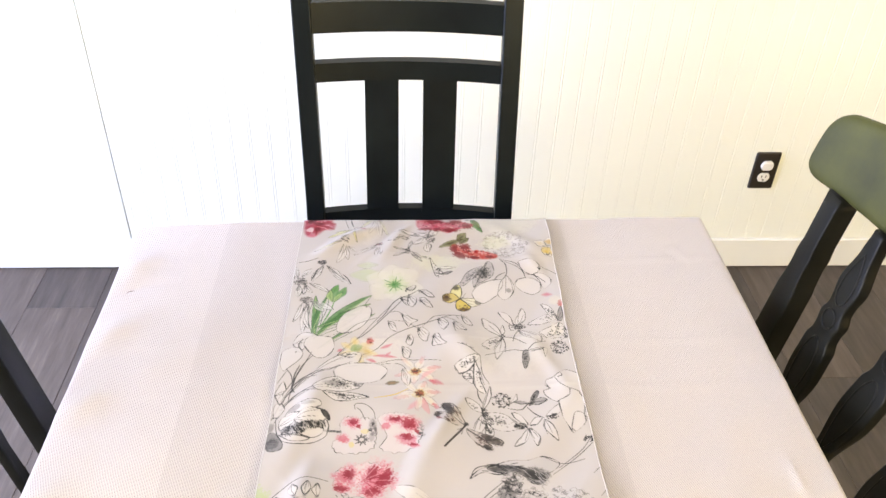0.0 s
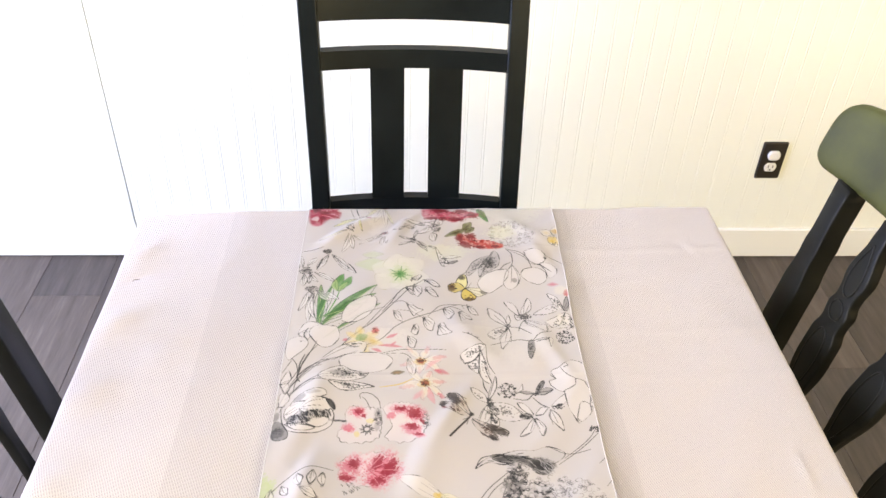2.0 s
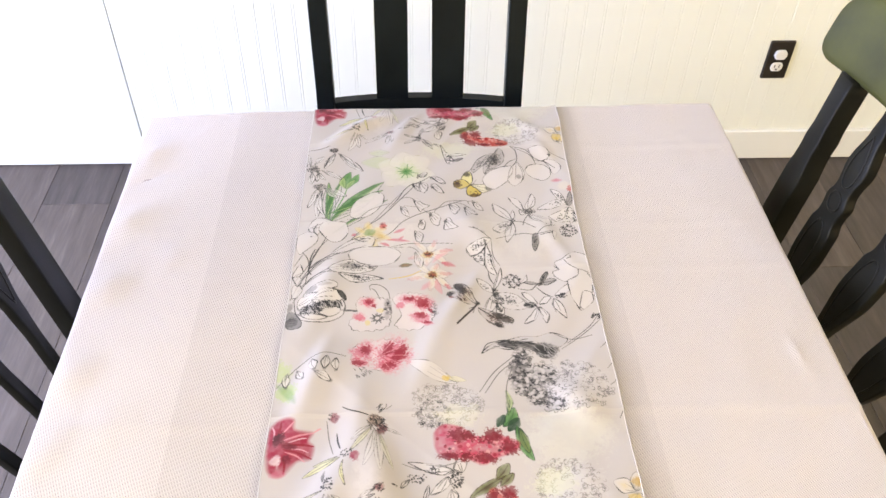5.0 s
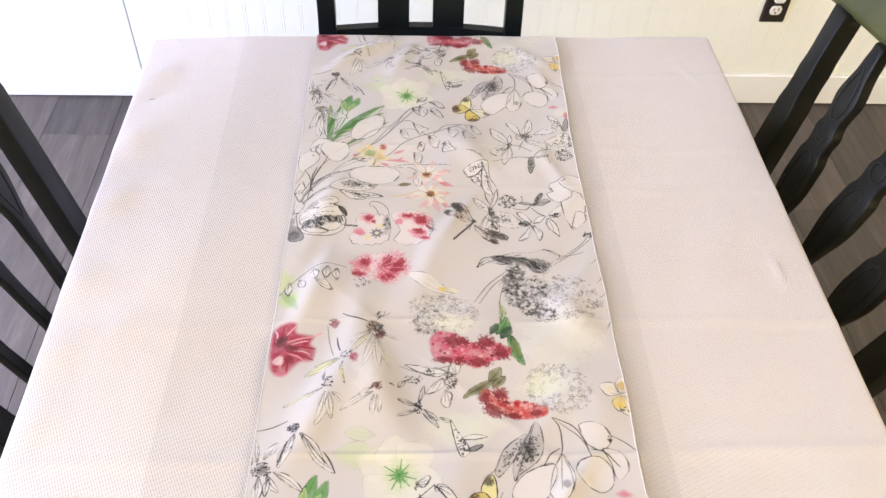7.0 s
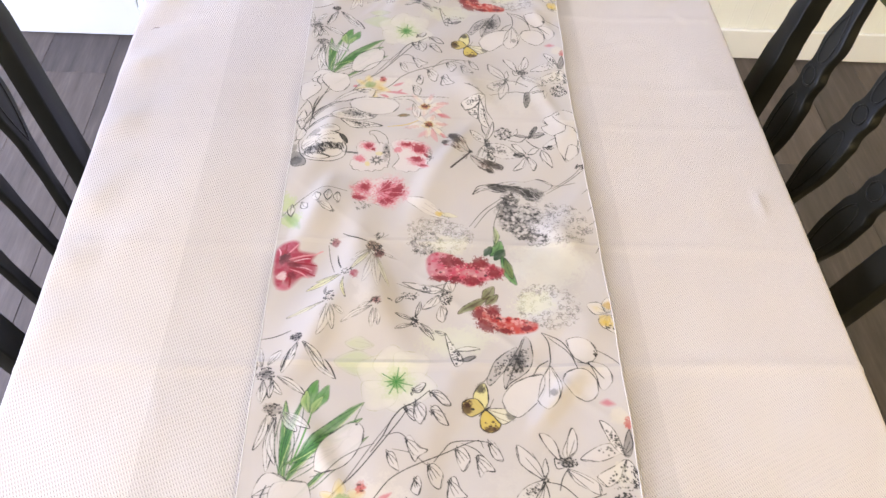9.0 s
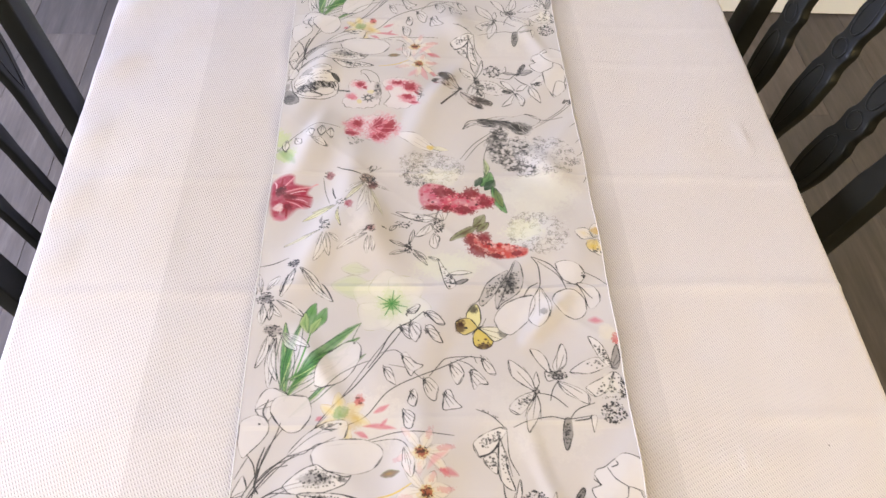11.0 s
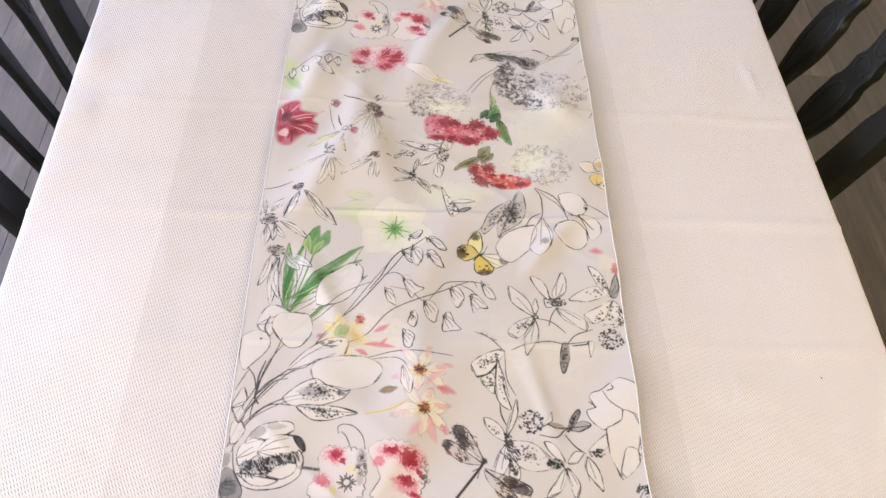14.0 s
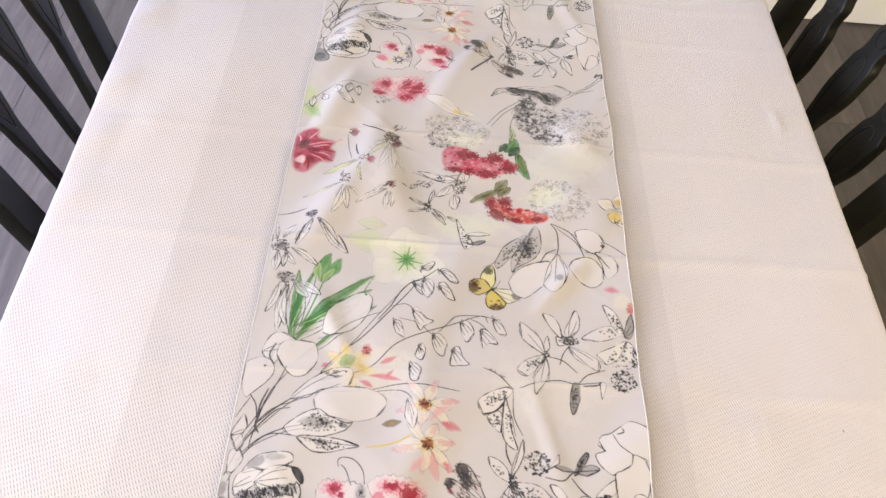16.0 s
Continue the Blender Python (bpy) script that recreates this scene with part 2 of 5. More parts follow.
def window_unit(name, w, h, m, label):
    """Frame with a middle post and two panes; x across, z up from the sill."""
    root = tagged(empty(name, m), label, "window", kind="structure")
    fr = 0.05
    for x0, z0, x1, z1 in ((0, 0, w, fr), (0, h - fr, w, h), (0, fr, fr, h - fr), (w - fr, fr, w, h - fr), (w / 2 - 0.03, fr, w / 2 + 0.03, h - fr)):
        part("window_frame", box_bm(x0, -0.03, z0, x1, 0.03, z1, 0.003), TRIM_PAINT, root)
    for x0, x1 in ((fr, w / 2 - 0.03), (w / 2 + 0.03, w - fr)):
        p = part("pane", box_bm(x0, -0.003, fr, x1, 0.003, h - fr), GLASS, root)
        p.visible_shadow = False
    return root


window_unit("window_1", 1.6, 2.02, pose(WEST - 0.06, -0.85, 0.03, 0, 0, 90), "white framed glass patio door to the garden")
# second window is unseen, made up to hold the west fill lamp
window_unit("window_2", 1.4, 1.2, pose(WEST - 0.06, -2.85, 0.9, 0, 0, 90), "added white framed double window around the west fill light")
# unseen window, made up around the south fill lamp
window_unit("window_3", 1.6, 0.8, pose(0.4, SOUTH - 0.06, 1.45), "added white framed high window around the south fill light")

ground = structure("ground", box_bm(-60, -60, -0.6, 60, 60, -0.4), GRASS, "green lawn outside the house")


def hedge(m, length):
    bm = bmesh.new()
    bmesh.ops.create_grid(bm, x_segments=60, y_segments=20, size=0.5, matrix=Matrix.Rotation(radians(90), 4, "X"))
    for v in bm.verts:
        x, z = v.co.x * length, (v.co.z + 0.5) * 4.2
        n = noise.noise(Vector((x * 0.9, z * 1.1, 3.0)))
        v.co = (x, n * 0.6, z * (1 + 0.22 * noise.noise(Vector((x * 0.7, 1.0, 5.0)))) - 0.4)
    ob = part("backdrop", bm, HEDGE, smooth=True)
    ob.matrix_world = m
    return tagged(ob, "green hedge and trees outside the window", "backdrop", kind="structure")


hedge(pose(-9.0, 0, 0, 0, 0, 90), 22)

# smooth white panel west of the seam, with a thin shadow gap, and the base board
structure("wall_panel", box_bm(WEST, NORTH, 0.004, SEAM - 0.0022, NORTH + 0.012, TOP, 0.0008), TRIM_PAINT, "smooth white painted wall panel")
structure("baseboard", box_bm(SEAM + 0.002, NORTH - 0.010, 0.004, EAST, NORTH + 0.011, 0.104, 0.003), TRIM_PAINT, "low white painted base board")


def bead_board():
    """One board of the panelling: flat face, a bead and two fine grooves along one edge."""
    w, d = 0.0508, 0.011
    prof = [(0, 0), (0.0412, 0), (0.0420, 0.0008), (0.0428, 0.0008), (0.0436, 0.0002), (0.0460, -0.0003), (0.0484, 0.0002), (0.0492, 0.0008), (0.0500, 0.0008), (w, 0)]
    bm = bmesh.new()
    lo = [bm.verts.new((x, y, 0.105)) for x, y in prof]
    hi = [bm.verts.new((x, y, TOP)) for x, y in prof]
    for i in range(len(prof) - 1):
        bm.faces.new((lo[i], lo[i + 1], hi[i + 1], hi[i]))
    b0, b1 = bm.verts.new((0, d, 0.105)), bm.verts.new((w, d, 0.105))
    t0, t1 = bm.verts.new((0, d, TOP)), bm.verts.new((w, d, TOP))
    bm.faces.new((lo[0], hi[0], t0, b0))
    bm.faces.new((lo[-1], b1, t1, hi[-1]))
    bm.faces.new((b0, t0, t1, b1))
    return bm


first_board = part("board", bead_board(), WHITE_PAINT, wall_north)
BOARD_X = SEAM + 0.0022 + 0.0178
first_board.location = (BOARD_X, NORTH, 0)
part("board", box_bm(SEAM + 0.0022, NORTH, 0.105, BOARD_X - 0.0008, NORTH + 0.011, TOP), WHITE_PAINT, wall_north)
for i in range(1, int((EAST - BOARD_X) / 0.0508)):
    ob = new("board", first_board.data)
    ob.parent = wall_north
    ob.location = (BOARD_X + i * 0.0508, NORTH, 0)


# ---- table and cloth ----
TABLE_Z = 0.757
table = tagged(empty("dining_table", pose(0, -0.75, 0)), "wooden dining table under a pale cloth", "table")
part("tabletop", box_bm(-0.447, -0.74, 0.72, 0.447, 0.748, 0.752, 0.004), OAK, table)
part("apron", box_bm(-0.39, -0.68, 0.63, 0.39, 0.68, 0.72), OAK, table)
for sx in (-1, 1):
    for sy in (-1, 1):
        part("leg", box_bm(sx * 0.385 - 0.035, sy * 0.67 - 0.035, 0, sx * 0.385 + 0.035, sy * 0.67 + 0.035, 0.63, 0.004), OAK, table)


def skew(x):
    """The table stands a little askew to the wall."""
    return 0.027 * x


def crease(d, width):
    return math.exp(-((d / width) ** 2))


wrinkle_rng = random.Random(8)
WRINKLES = [(wrinkle_rng.choice((-1, 1)) * wrinkle_rng.uniform(0.22, 0.45), wrinkle_rng.uniform(-1.1, -0.04), wrinkle_rng.uniform(0.2, 2.6), wrinkle_rng.uniform(0.012, 0.04), wrinkle_rng.uniform(-0.0012, 0.0014)) for _ in range(26)]
WRINKLES += [(-0.425, -0.14, 0.5, 0.03, -0.003), (-0.385, -0.13, 0.3, 0.025, -0.002), (-0.36, -0.03, 0.9, 0.03, 0.0015), (0.40, -0.10, 1.9, 0.03, 0.0012)]


def cloth_height(x, y):
    """Folds pressed into the cloth and soft wrinkles, over the table top."""
    h = 0.0
    h += 0.03 * min(0.0, x + 0.31) + 0.035 * min(0.08, max(0.0, 0.268 - x))
    for cy, a in ((-0.09, 0.0009), (-0.27, 0.0009), (-0.357, 0.0009), (-0.582, 0.0017), (-0.752, 0.0027), (-0.914, 0.0014), (-1.08, 0.0014)):
        wob = 0.006 * noise.noise(Vector((x * 5.0, cy * 7.0, 2.0))) - 0.02 * x
        h += 1.2 * a * crease(y - cy - wob, 0.0032) + a * 0.12 * crease(y - cy - wob - 0.008, 0.012)
    h += 0.0030 * noise.noise(Vector((x * 6.0, y * 5.0, 0.3))) + 0.0012 * noise.noise(Vector((x * 19.0, y * 15.0, 4.0)))
    for dx, dy, da in ((-0.43, -0.09, 0.005), (-0.432, -0.235, 0.0055), (-0.432, -0.365, 0.005), (-0.437, -0.50, 0.0045), (-0.436, -0.60, 0.004), (-0.436, -0.69, 0.003), (-0.36, -0.30, 0.002), (-0.38, -0.58, 0.002)):
        h += 1.3 * da * crease(x - dx - 0.3 * (y - dy), 0.024) * crease(y - dy, 0.028)
    # a pinched wrinkle near the east edge and a row of crimps further south
    u, v = x - 0.411 + 0.08 * (y + 0.512), y + 0.512
    h += 0.0036 * crease(u, 0.0055) * crease(v, 0.022)
    for wx, wy, wa, wl, wh in WRINKLES:
        dx, dy = x - wx, y - wy
        if abs(dx) + abs(dy) < 0.16:
            h += wh * crease(dx * math.sin(wa) - dy * math.cos(wa), 0.006) * crease(dx * math.cos(wa) + dy * math.sin(wa), wl)
    if 0.19 < x < 0.40:
        h += 0.0027 * crease(y + 0.962 + 0.06 * (x - 0.265), 0.015) * (0.75 + 0.25 * math.sin(x * 71.0)) * math.sin(x * 250.0 + 3.0 * y + 1.5 * math.sin(x * 57.0)) ** 2 * crease(x - 0.268, 0.075)
    return h


HALF, NORTH_EDGE, SOUTH_EDGE = 0.4595, 0.017, -1.5
# unseen overhang, made long to stop light passing under the table
DROP = 0.34


def over_edge(s, half, r=0.007):
    """Distance s from the middle along the cloth -> sideways place and drop."""
    flat = half - r
    a = abs(s)
    if a <= flat:
        return s, 0.0
    arc = (a - flat) / r
    if arc < math.pi / 2:
        p, d = flat + r * math.sin(arc), r * (1 - math.cos(arc))
    else:
        p, d = half, r + (a - flat - r * math.pi / 2)
    return math.copysign(p, s), d


def lengths(flat, drop, step, r=0.007):
    """Stations along the cloth: even on the flat, close on the bend, wide on the drop."""
    out = list(np.arange(0, flat - r, step))
    out += list(np.linspace(flat - r, flat - r + r * math.pi / 2, 6))
    out += list(np.arange(out[-1] + 0.02, flat + drop, 0.02))
    return out


def table_cloth():
    mid = (NORTH_EDGE + SOUTH_EDGE) / 2
    long_half = (NORTH_EDGE - SOUTH_EDGE) / 2
    sx = lengths(HALF, DROP, 0.005)
    sy = lengths(long_half, DROP, 0.006)
    sx = [-s for s in sx[:0:-1]] + sx
    sy = [-s for s in sy[:0:-1]] + sy
    verts = []
    for b in sy:
        for a in sx:
            px, dx = over_edge(a, HALF)
            py, dy = over_edge(b, long_half)
            x, y = px, mid + py
            d = dx + dy if min(dx, dy) < 0.02 else math.hypot(dx, dy)
            z = TABLE_Z + cloth_height(x, y) * max(0.0, 1 - d / 0.01)
            wave = min(1.0, d / 0.2)
            if dx > dy:
                x += math.copysign(0.012 * wave * (0.6 + math.sin(y * 23 + 0.7)), x)
            elif dy > 0:
                y += math.copysign(0.012 * wave * (0.6 + math.sin(x * 21)), py)
            if min(dx, dy) > 0.004:
                q = min(dx, dy)
                x -= math.copysign(0.35 * q, x)
                y -= math.copysign(0.35 * q, py)
            verts.append((x, y + skew(x), z - d))
    n = len(sx)
    faces = [(j * n + i, j * n + i + 1, (j + 1) * n + i + 1, (j + 1) * n + i) for j in range(len(sy) - 1) for i in range(n - 1)]
    me = bpy.data.meshes.new("tablecloth")
    me.from_pydata(verts, [], faces)
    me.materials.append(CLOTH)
    for p in me.polygons:
        p.use_smooth = True
    return tagged(new("tablecloth", me), "pale ivory woven tablecloth with pressed fold lines", "tablecloth")


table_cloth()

# ---- the print of the runner: ink lines and water-colour washes on white satin, millimetres, v towards the south ----
STEP, TILE = 0.5, 616.0
INK, GREY, PALE = (0.007, 0.007, 0.007), (0.12, 0.115, 0.11), (0.40, 0.38, 0.36)
WHITE, CREAM = (0.74, 0.70, 0.645), (0.72, 0.68, 0.56)
CRIMSON, ROSE, BLUSH, CORAL = (0.34, 0.010, 0.04), (0.58, 0.07, 0.14), (0.70, 0.36, 0.38), (0.52, 0.06, 0.05)
LEAF, MOSS, LIME, DEEP = (0.12, 0.31, 0.07), (0.24, 0.28, 0.10), (0.50, 0.58, 0.28), (0.015, 0.08, 0.03)
YELLOW, GOLD, BROWN = (0.68, 0.51, 0.13), (0.52, 0.34, 0.06), (0.085, 0.035, 0.018)


def value_noise(h, w, cell, seed):
    """Smooth noise from 0 to 1 that closes on itself along v."""
    gen = np.random.RandomState(seed)
    gh, gw = max(2, round(h / cell)), int(w / cell) + 3
    g = gen.rand(gh, gw)
    y, x = np.arange(h) * gh / h, np.arange(w) / cell
    iy, ix = y.astype(int), x.astype(int)
    fy, fx = y - iy, x - ix
    fy, fx = (fy * fy * (3 - 2 * fy))[:, None], (fx * fx * (3 - 2 * fx))[None]
    a, b = iy % gh, (iy + 1) % gh
    return (g[a][:, ix] * (1 - fx) + g[a][:, ix + 1] * fx) * (1 - fy) + (g[b][:, ix] * (1 - fx) + g[b][:, ix + 1] * fx) * fy


def spline(pts, closed=False, n=7):
    """Points along a smooth curve through pts."""
    p = np.array(pts, float)
    if len(p) == 2 and not closed:
        return p[0] + (p[1] - p[0]) * np.linspace(0, 1, 4)[:, None]
    q = np.vstack([p[-1], p, p[0], p[1]]) if closed else np.vstack([2 * p[0] - p[1], p, 2 * p[-1] - p[-2]])
    out = []
    for i in range(1, len(q) - 2):
        a, b, c, d = q[i - 1:i + 3]
        for t in np.linspace(0, 1, n, endpoint=False):
            out.append(0.5 * (2 * b + (c - a) * t + (2 * a - 5 * b + 4 * c - d) * t**2 + (3 * b - a - 3 * c + d) * t**3))
    if not closed:
        out.append(q[-2])
    return np.array(out)


class Fabric:
    def __init__(self):
        self.w, self.h = int(2 * 194 / STEP) + 1, int(TILE / STEP)
        self.soft = value_noise(self.h, self.w, 18, 3) * 0.6 + value_noise(self.h, self.w, 6.5, 4) * 0.4
        self.fine = value_noise(self.h, self.w, 2.6, 5)
        self.c = np.ones((self.h, self.w, 3)) * np.array((0.598, 0.557, 0.519))
        self.rnd = random.Random(11)

    def window(self, pts, pad):
        lo, hi = np.min(pts, 0) - pad, np.max(pts, 0) + pad
        c0, c1 = max(0, int((lo[0] + 194) / STEP)), min(self.w, int((hi[0] + 194) / STEP) + 2)
        r0, r1 = int(math.floor(lo[1] / STEP)), int(math.floor(hi[1] / STEP)) + 2
        cols, rows = np.arange(c0, max(c0, c1)), np.arange(r0, min(r1, r0 + self.h))
        U, V = np.meshgrid(cols * STEP - 194, rows * STEP)
        return np.ix_(rows % self.h, cols), U, V

    def lay(self, at, alpha, color):
        a = np.clip(alpha, 0, 1)[..., None]
        self.c[at] = self.c[at] * (1 - a) + np.array(color) * a

    def distance(self, U, V, p, width=None, closed=False):
        d = np.full(U.shape, 1e3)
        q = np.roll(p, -1, 0) if closed else p[1:]
        for i, (a, b) in enumerate(zip(p, q)):
            e = b - a
            s = np.clip(((U - a[0]) * e[0] + (V - a[1]) * e[1]) / max(1e-9, e @ e), 0, 1)
            here = np.hypot(U - a[0] - s * e[0], V - a[1] - s * e[1])
            d = np.minimum(d, here - (width[i] if width is not None else 0.0))
        return d

    def line(self, pts, w=0.9, color=INK, a=0.85, taper=True, rough=0.5):
        """A pen stroke, thin at its ends and a little uneven."""
        p = spline(pts)
        at, U, V = self.window(p, w + 2)
        if not U.size:
            return
        t = np.linspace(0, 1, len(p))
        width = w * 0.36 * (0.3 + 0.7 * np.sin(np.pi * np.clip(t * 0.9 + 0.05, 0, 1)) if taper else np.ones(len(p)))
        d = self.distance(U, V, p, width)
        self.lay(at, np.clip(0.72 - d / 0.40, 0, 1) * a * 1.65 * (1 - rough + rough * 2.1 * self.fine[at]), color)

    def shape(self, pts, fill=None, a=0.8, edge=INK, w=0.7, ea=0.8, soft=1.0, grain=0.35, core=None, core_a=0.0):
        """A closed shape: a wash that thins out over soft, grained, with a second colour towards its middle, and a pen outline."""
        p = spline(pts, True)
        at, U, V = self.window(p, 3 + soft)
        if not U.size:
            return
        d = self.distance(U, V, p, closed=True)
        inside = np.zeros(U.shape, bool)
        for (x0, y0), (x1, y1) in zip(p, np.roll(p, -1, 0)):
            if y0 != y1:
                inside ^= ((y0 > V) != (y1 > V)) & (U < (x1 - x0) * (V - y0) / (y1 - y0) + x0)
        sd = np.where(inside, d, -d)
        if fill:
            m = np.clip((sd + soft * 0.35) / soft, 0, 1)
            self.lay(at, m * a * (1 - grain + grain * 1.5 * self.soft[at]), fill)
            if core:
                deep = np.clip(sd / max(1e-6, sd.max()), 0, 1) ** 1.2
                self.lay(at, deep * core_a * (0.5 + 0.9 * self.soft[at]), core)
        if edge:
            press = np.clip(2.2 * self.soft[at] - 0.55, 0, 1.3)
            self.lay(at, np.clip(0.45 + w * (0.35 + press) / 1.2 - d / 0.55, 0, 1) * ea * 1.25 * (0.55 + 1.1 * self.fine[at]) * (0.5 + press), edge)

    def wash(self, c, ru, rv, color, a=0.6, turn=0.0, grain=0.5, ragged=0.0):
        """A soft oval stain."""
        r = max(ru, rv)
        at, U, V = self.window(np.array([c]), r * 1.3)
        if not U.size:
            return
        x, y = U - c[0], V - c[1]
        k, s = math.cos(turn), math.sin(turn)
        d = np.hypot((x * k + y * s) / ru, (y * k - x * s) / rv) + (self.soft[at] - 0.5) * 0.9 + (self.fine[at] - 0.5) * (0.4 + ragged)
        self.lay(at, np.clip((1.1 - d) / (0.4 - 0.2 * ragged), 0, 1) * a * (1 - grain + grain * 1.5 * self.soft[at]), color)

    def petal(self, base, tip, width, fill=WHITE, a=0.6, edge=INK, w=0.7, ea=0.75, vein=0.0, core=None, core_a=0.0, belly=0.55, soft=1.5, bend=None):
        b, t = np.array(base, float), np.array(tip, float)
        d = t - b
        n = np.array((-d[1], d[0])) / max(1e-6, np.hypot(*d))
        j = self.rnd.uniform(-0.08, 0.08)
        k = np.hypot(*d) * (self.rnd.uniform(-0.1, 0.1) if bend is None else bend)
        q = n * k
        pts = [b, b + d * 0.25 + n * width * 0.32 + q * 0.7, b + d * belly + n * width * (0.5 + j) + q, b + d * 0.86 + n * width * 0.27 + q * 0.5, t,
               b + d * 0.84 - n * width * 0.27 + q * 0.5, b + d * (belly - 0.06) - n * width * (0.5 - j) + q, b + d * 0.22 - n * width * 0.3 + q * 0.7]
        self.shape(pts, fill, a, edge, w, ea, soft, 0.3, core, core_a)
        if edge is not None and sum(edge) < 0.6 and 4 < width < 23:
            for k, far in ((-0.16, 0.45), (0.1, 0.6), (0.22, 0.4)):
                self.line([b + d * 0.04, b + d * far * 0.5 + n * width * k, b + d * far * self.rnd.uniform(0.8, 1.3) + n * width * k * 1.5], 0.45, edge, ea * 0.55)
            self.wash(b + d * 0.14, max(2.0, width * 0.22), max(2.0, width * 0.22), edge, 0.16 * ea)
        if vein:
            self.line([b, b + d * 0.5 + n * width * 0.05 + q, b + d * 0.92], 0.5, edge or GREY, vein)

    def lace(self, c, ru, rv, n, seed, turn=0.0, color=GREY, a=0.7, size=3.0):
        """A lacy flower head: tiny open curls and pen specks, thickest at the rim."""
        g = random.Random(seed)
        k, s = math.cos(turn), math.sin(turn)
        for i in range(n):
            r, q = g.random() ** 0.42, g.uniform(0, math.tau)
            x, y = ru * r * math.cos(q), rv * r * math.sin(q)
            p = (c[0] + x * k - y * s, c[1] + x * s + y * k)
            o, m = g.uniform(0, math.tau), size * g.uniform(0.5, 1.3)
            self.line([(p[0] + m * math.cos(o + j * 1.25) * (1 - 0.08 * j), p[1] + m * 0.8 * math.sin(o + j * 1.25)) for j in range(4)], 0.7, color, a * g.uniform(0.35, 1.0))
            if i % 3 == 0:
                self.dots(p, m * 0.5, m * 0.5, 2, 1.4, color, a, 0, seed + i)

    def dots(self, c, ru, rv, n, size, color=INK, a=0.85, turn=0.0, seed=1):
        g = random.Random(seed)
        k, s = math.cos(turn), math.sin(turn)
        for _ in range(n):
            r, q = math.sqrt(g.random()), g.uniform(0, math.tau)
            x, y = ru * r * math.cos(q), rv * r * math.sin(q)
            p = (c[0] + x * k - y * s, c[1] + x * s + y * k)
            m = size * g.uniform(0.5, 1.2)
            at, U, V = self.window(np.array([p]), m + 1.5)
            if U.size:
                self.lay(at, np.clip(0.55 + m / 2 / 0.6 - np.hypot((U - p[0]) * g.uniform(0.7, 1.2), V - p[1]) / 0.6, 0, 1) * a, color)

    def specks(self, pts, n, size, seed, color=INK, a=0.88):
        """Pen dots scattered inside a form, thicker towards its middle."""
        g = random.Random(seed)
        p = np.array(pts, float)
        mid = p.mean(0)
        for _ in range(n):
            i = g.randrange(len(p))
            edge = p[i] + (p[(i + 1) % len(p)] - p[i]) * g.random()
            c = mid + (edge - mid) * g.random() ** 0.7
            self.dots(c, 0.4, 0.4, 1, size * g.uniform(0.5, 1.3), color, a * g.uniform(0.6, 1.0), 0, g.randrange(9999))

    def hatch(self, c, ru, rv, n, color=INK, a=0.6, turn=0.0, seed=1, w=0.7, reach=0.5):
        """Short pen strokes that shade a form."""
        g = random.Random(seed)
        for _ in range(n):
            q, r = g.uniform(0, math.tau), math.sqrt(g.random())
            x, y = c[0] + ru * r * math.cos(q), c[1] + rv * r * math.sin(q)
            d = turn + g.uniform(-0.5, 0.5)
            m = reach * min(ru, rv) * g.uniform(0.5, 1.2)
            self.line([(x, y), (x + m * 0.5 * math.cos(d) + g.uniform(-0.6, 0.6), y + m * 0.5 * math.sin(d)), (x + m * math.cos(d), y + m * math.sin(d))], w, color, a)


cloth_print = Fabric()
F = cloth_print

FRUIT = (0.662, 0.622, 0.583)


def outlined(pts, fill=WHITE, a=0.8, ea=0.85, w=0.8, veins=0, frill=0.0):
    """A pen-drawn form with a pale wash and darker touches; veins run from its first point into its middle."""
    if frill:
        p = spline(pts, True, 5)
        mid = p.mean(0)
        pts = [tuple(q + (q - mid) / np.hypot(*(q - mid)) * frill * math.sin(i * 2.4 + 0.8 * math.sin(i * 1.7))) for i, q in enumerate(p)]
    F.shape(pts, fill, a, INK, w * 0.62, min(1.0, ea * 1.1), 1.2, 0.15)
    if not frill:
        for i in range(0, len(pts), 3):
            F.line([pts[i - 1], pts[i]], 0.75, INK, 0.7)
    if veins:
        mid = np.mean(np.array(pts, float), 0)
        b = np.array(pts[0], float)
        d = mid - b
        n = np.array((-d[1], d[0]))
        for i in range(veins):
            k = (i - (veins - 1) / 2) * 0.28
            F.line([b, b + d * 0.6 + n * k, b + d * 1.35 + n * k * 1.4], 0.55, INK, 0.6)


# green-white lily and its pale leaves
F.petal((-63, 759), (-113, 754), 30, LIME, 0.45, GREY, 0.5, 0.15, soft=6)
F.petal((-72, 735), (-103, 732), 16, LIME, 0.35, GREY, 0.5, 0.2, soft=5)
for q, m in ((-2.7, 46), (-1.7, 44), (-0.75, 46), (0.25, 44), (1.2, 40), (2.3, 44)):
    c = (-47, 778)
    F.petal(c, (c[0] + m * math.cos(q), c[1] + m * math.sin(q)), 42, (0.69, 0.66, 0.575), 0.6, (0.42, 0.42, 0.26), 0.5, 0.3, core=(0.66, 0.655, 0.48), core_a=0.3, soft=6)
F.wash((-47, 778), 18, 20, LIME, 0.5)
F.wash((-47, 778), 9, 10, LEAF, 0.75)
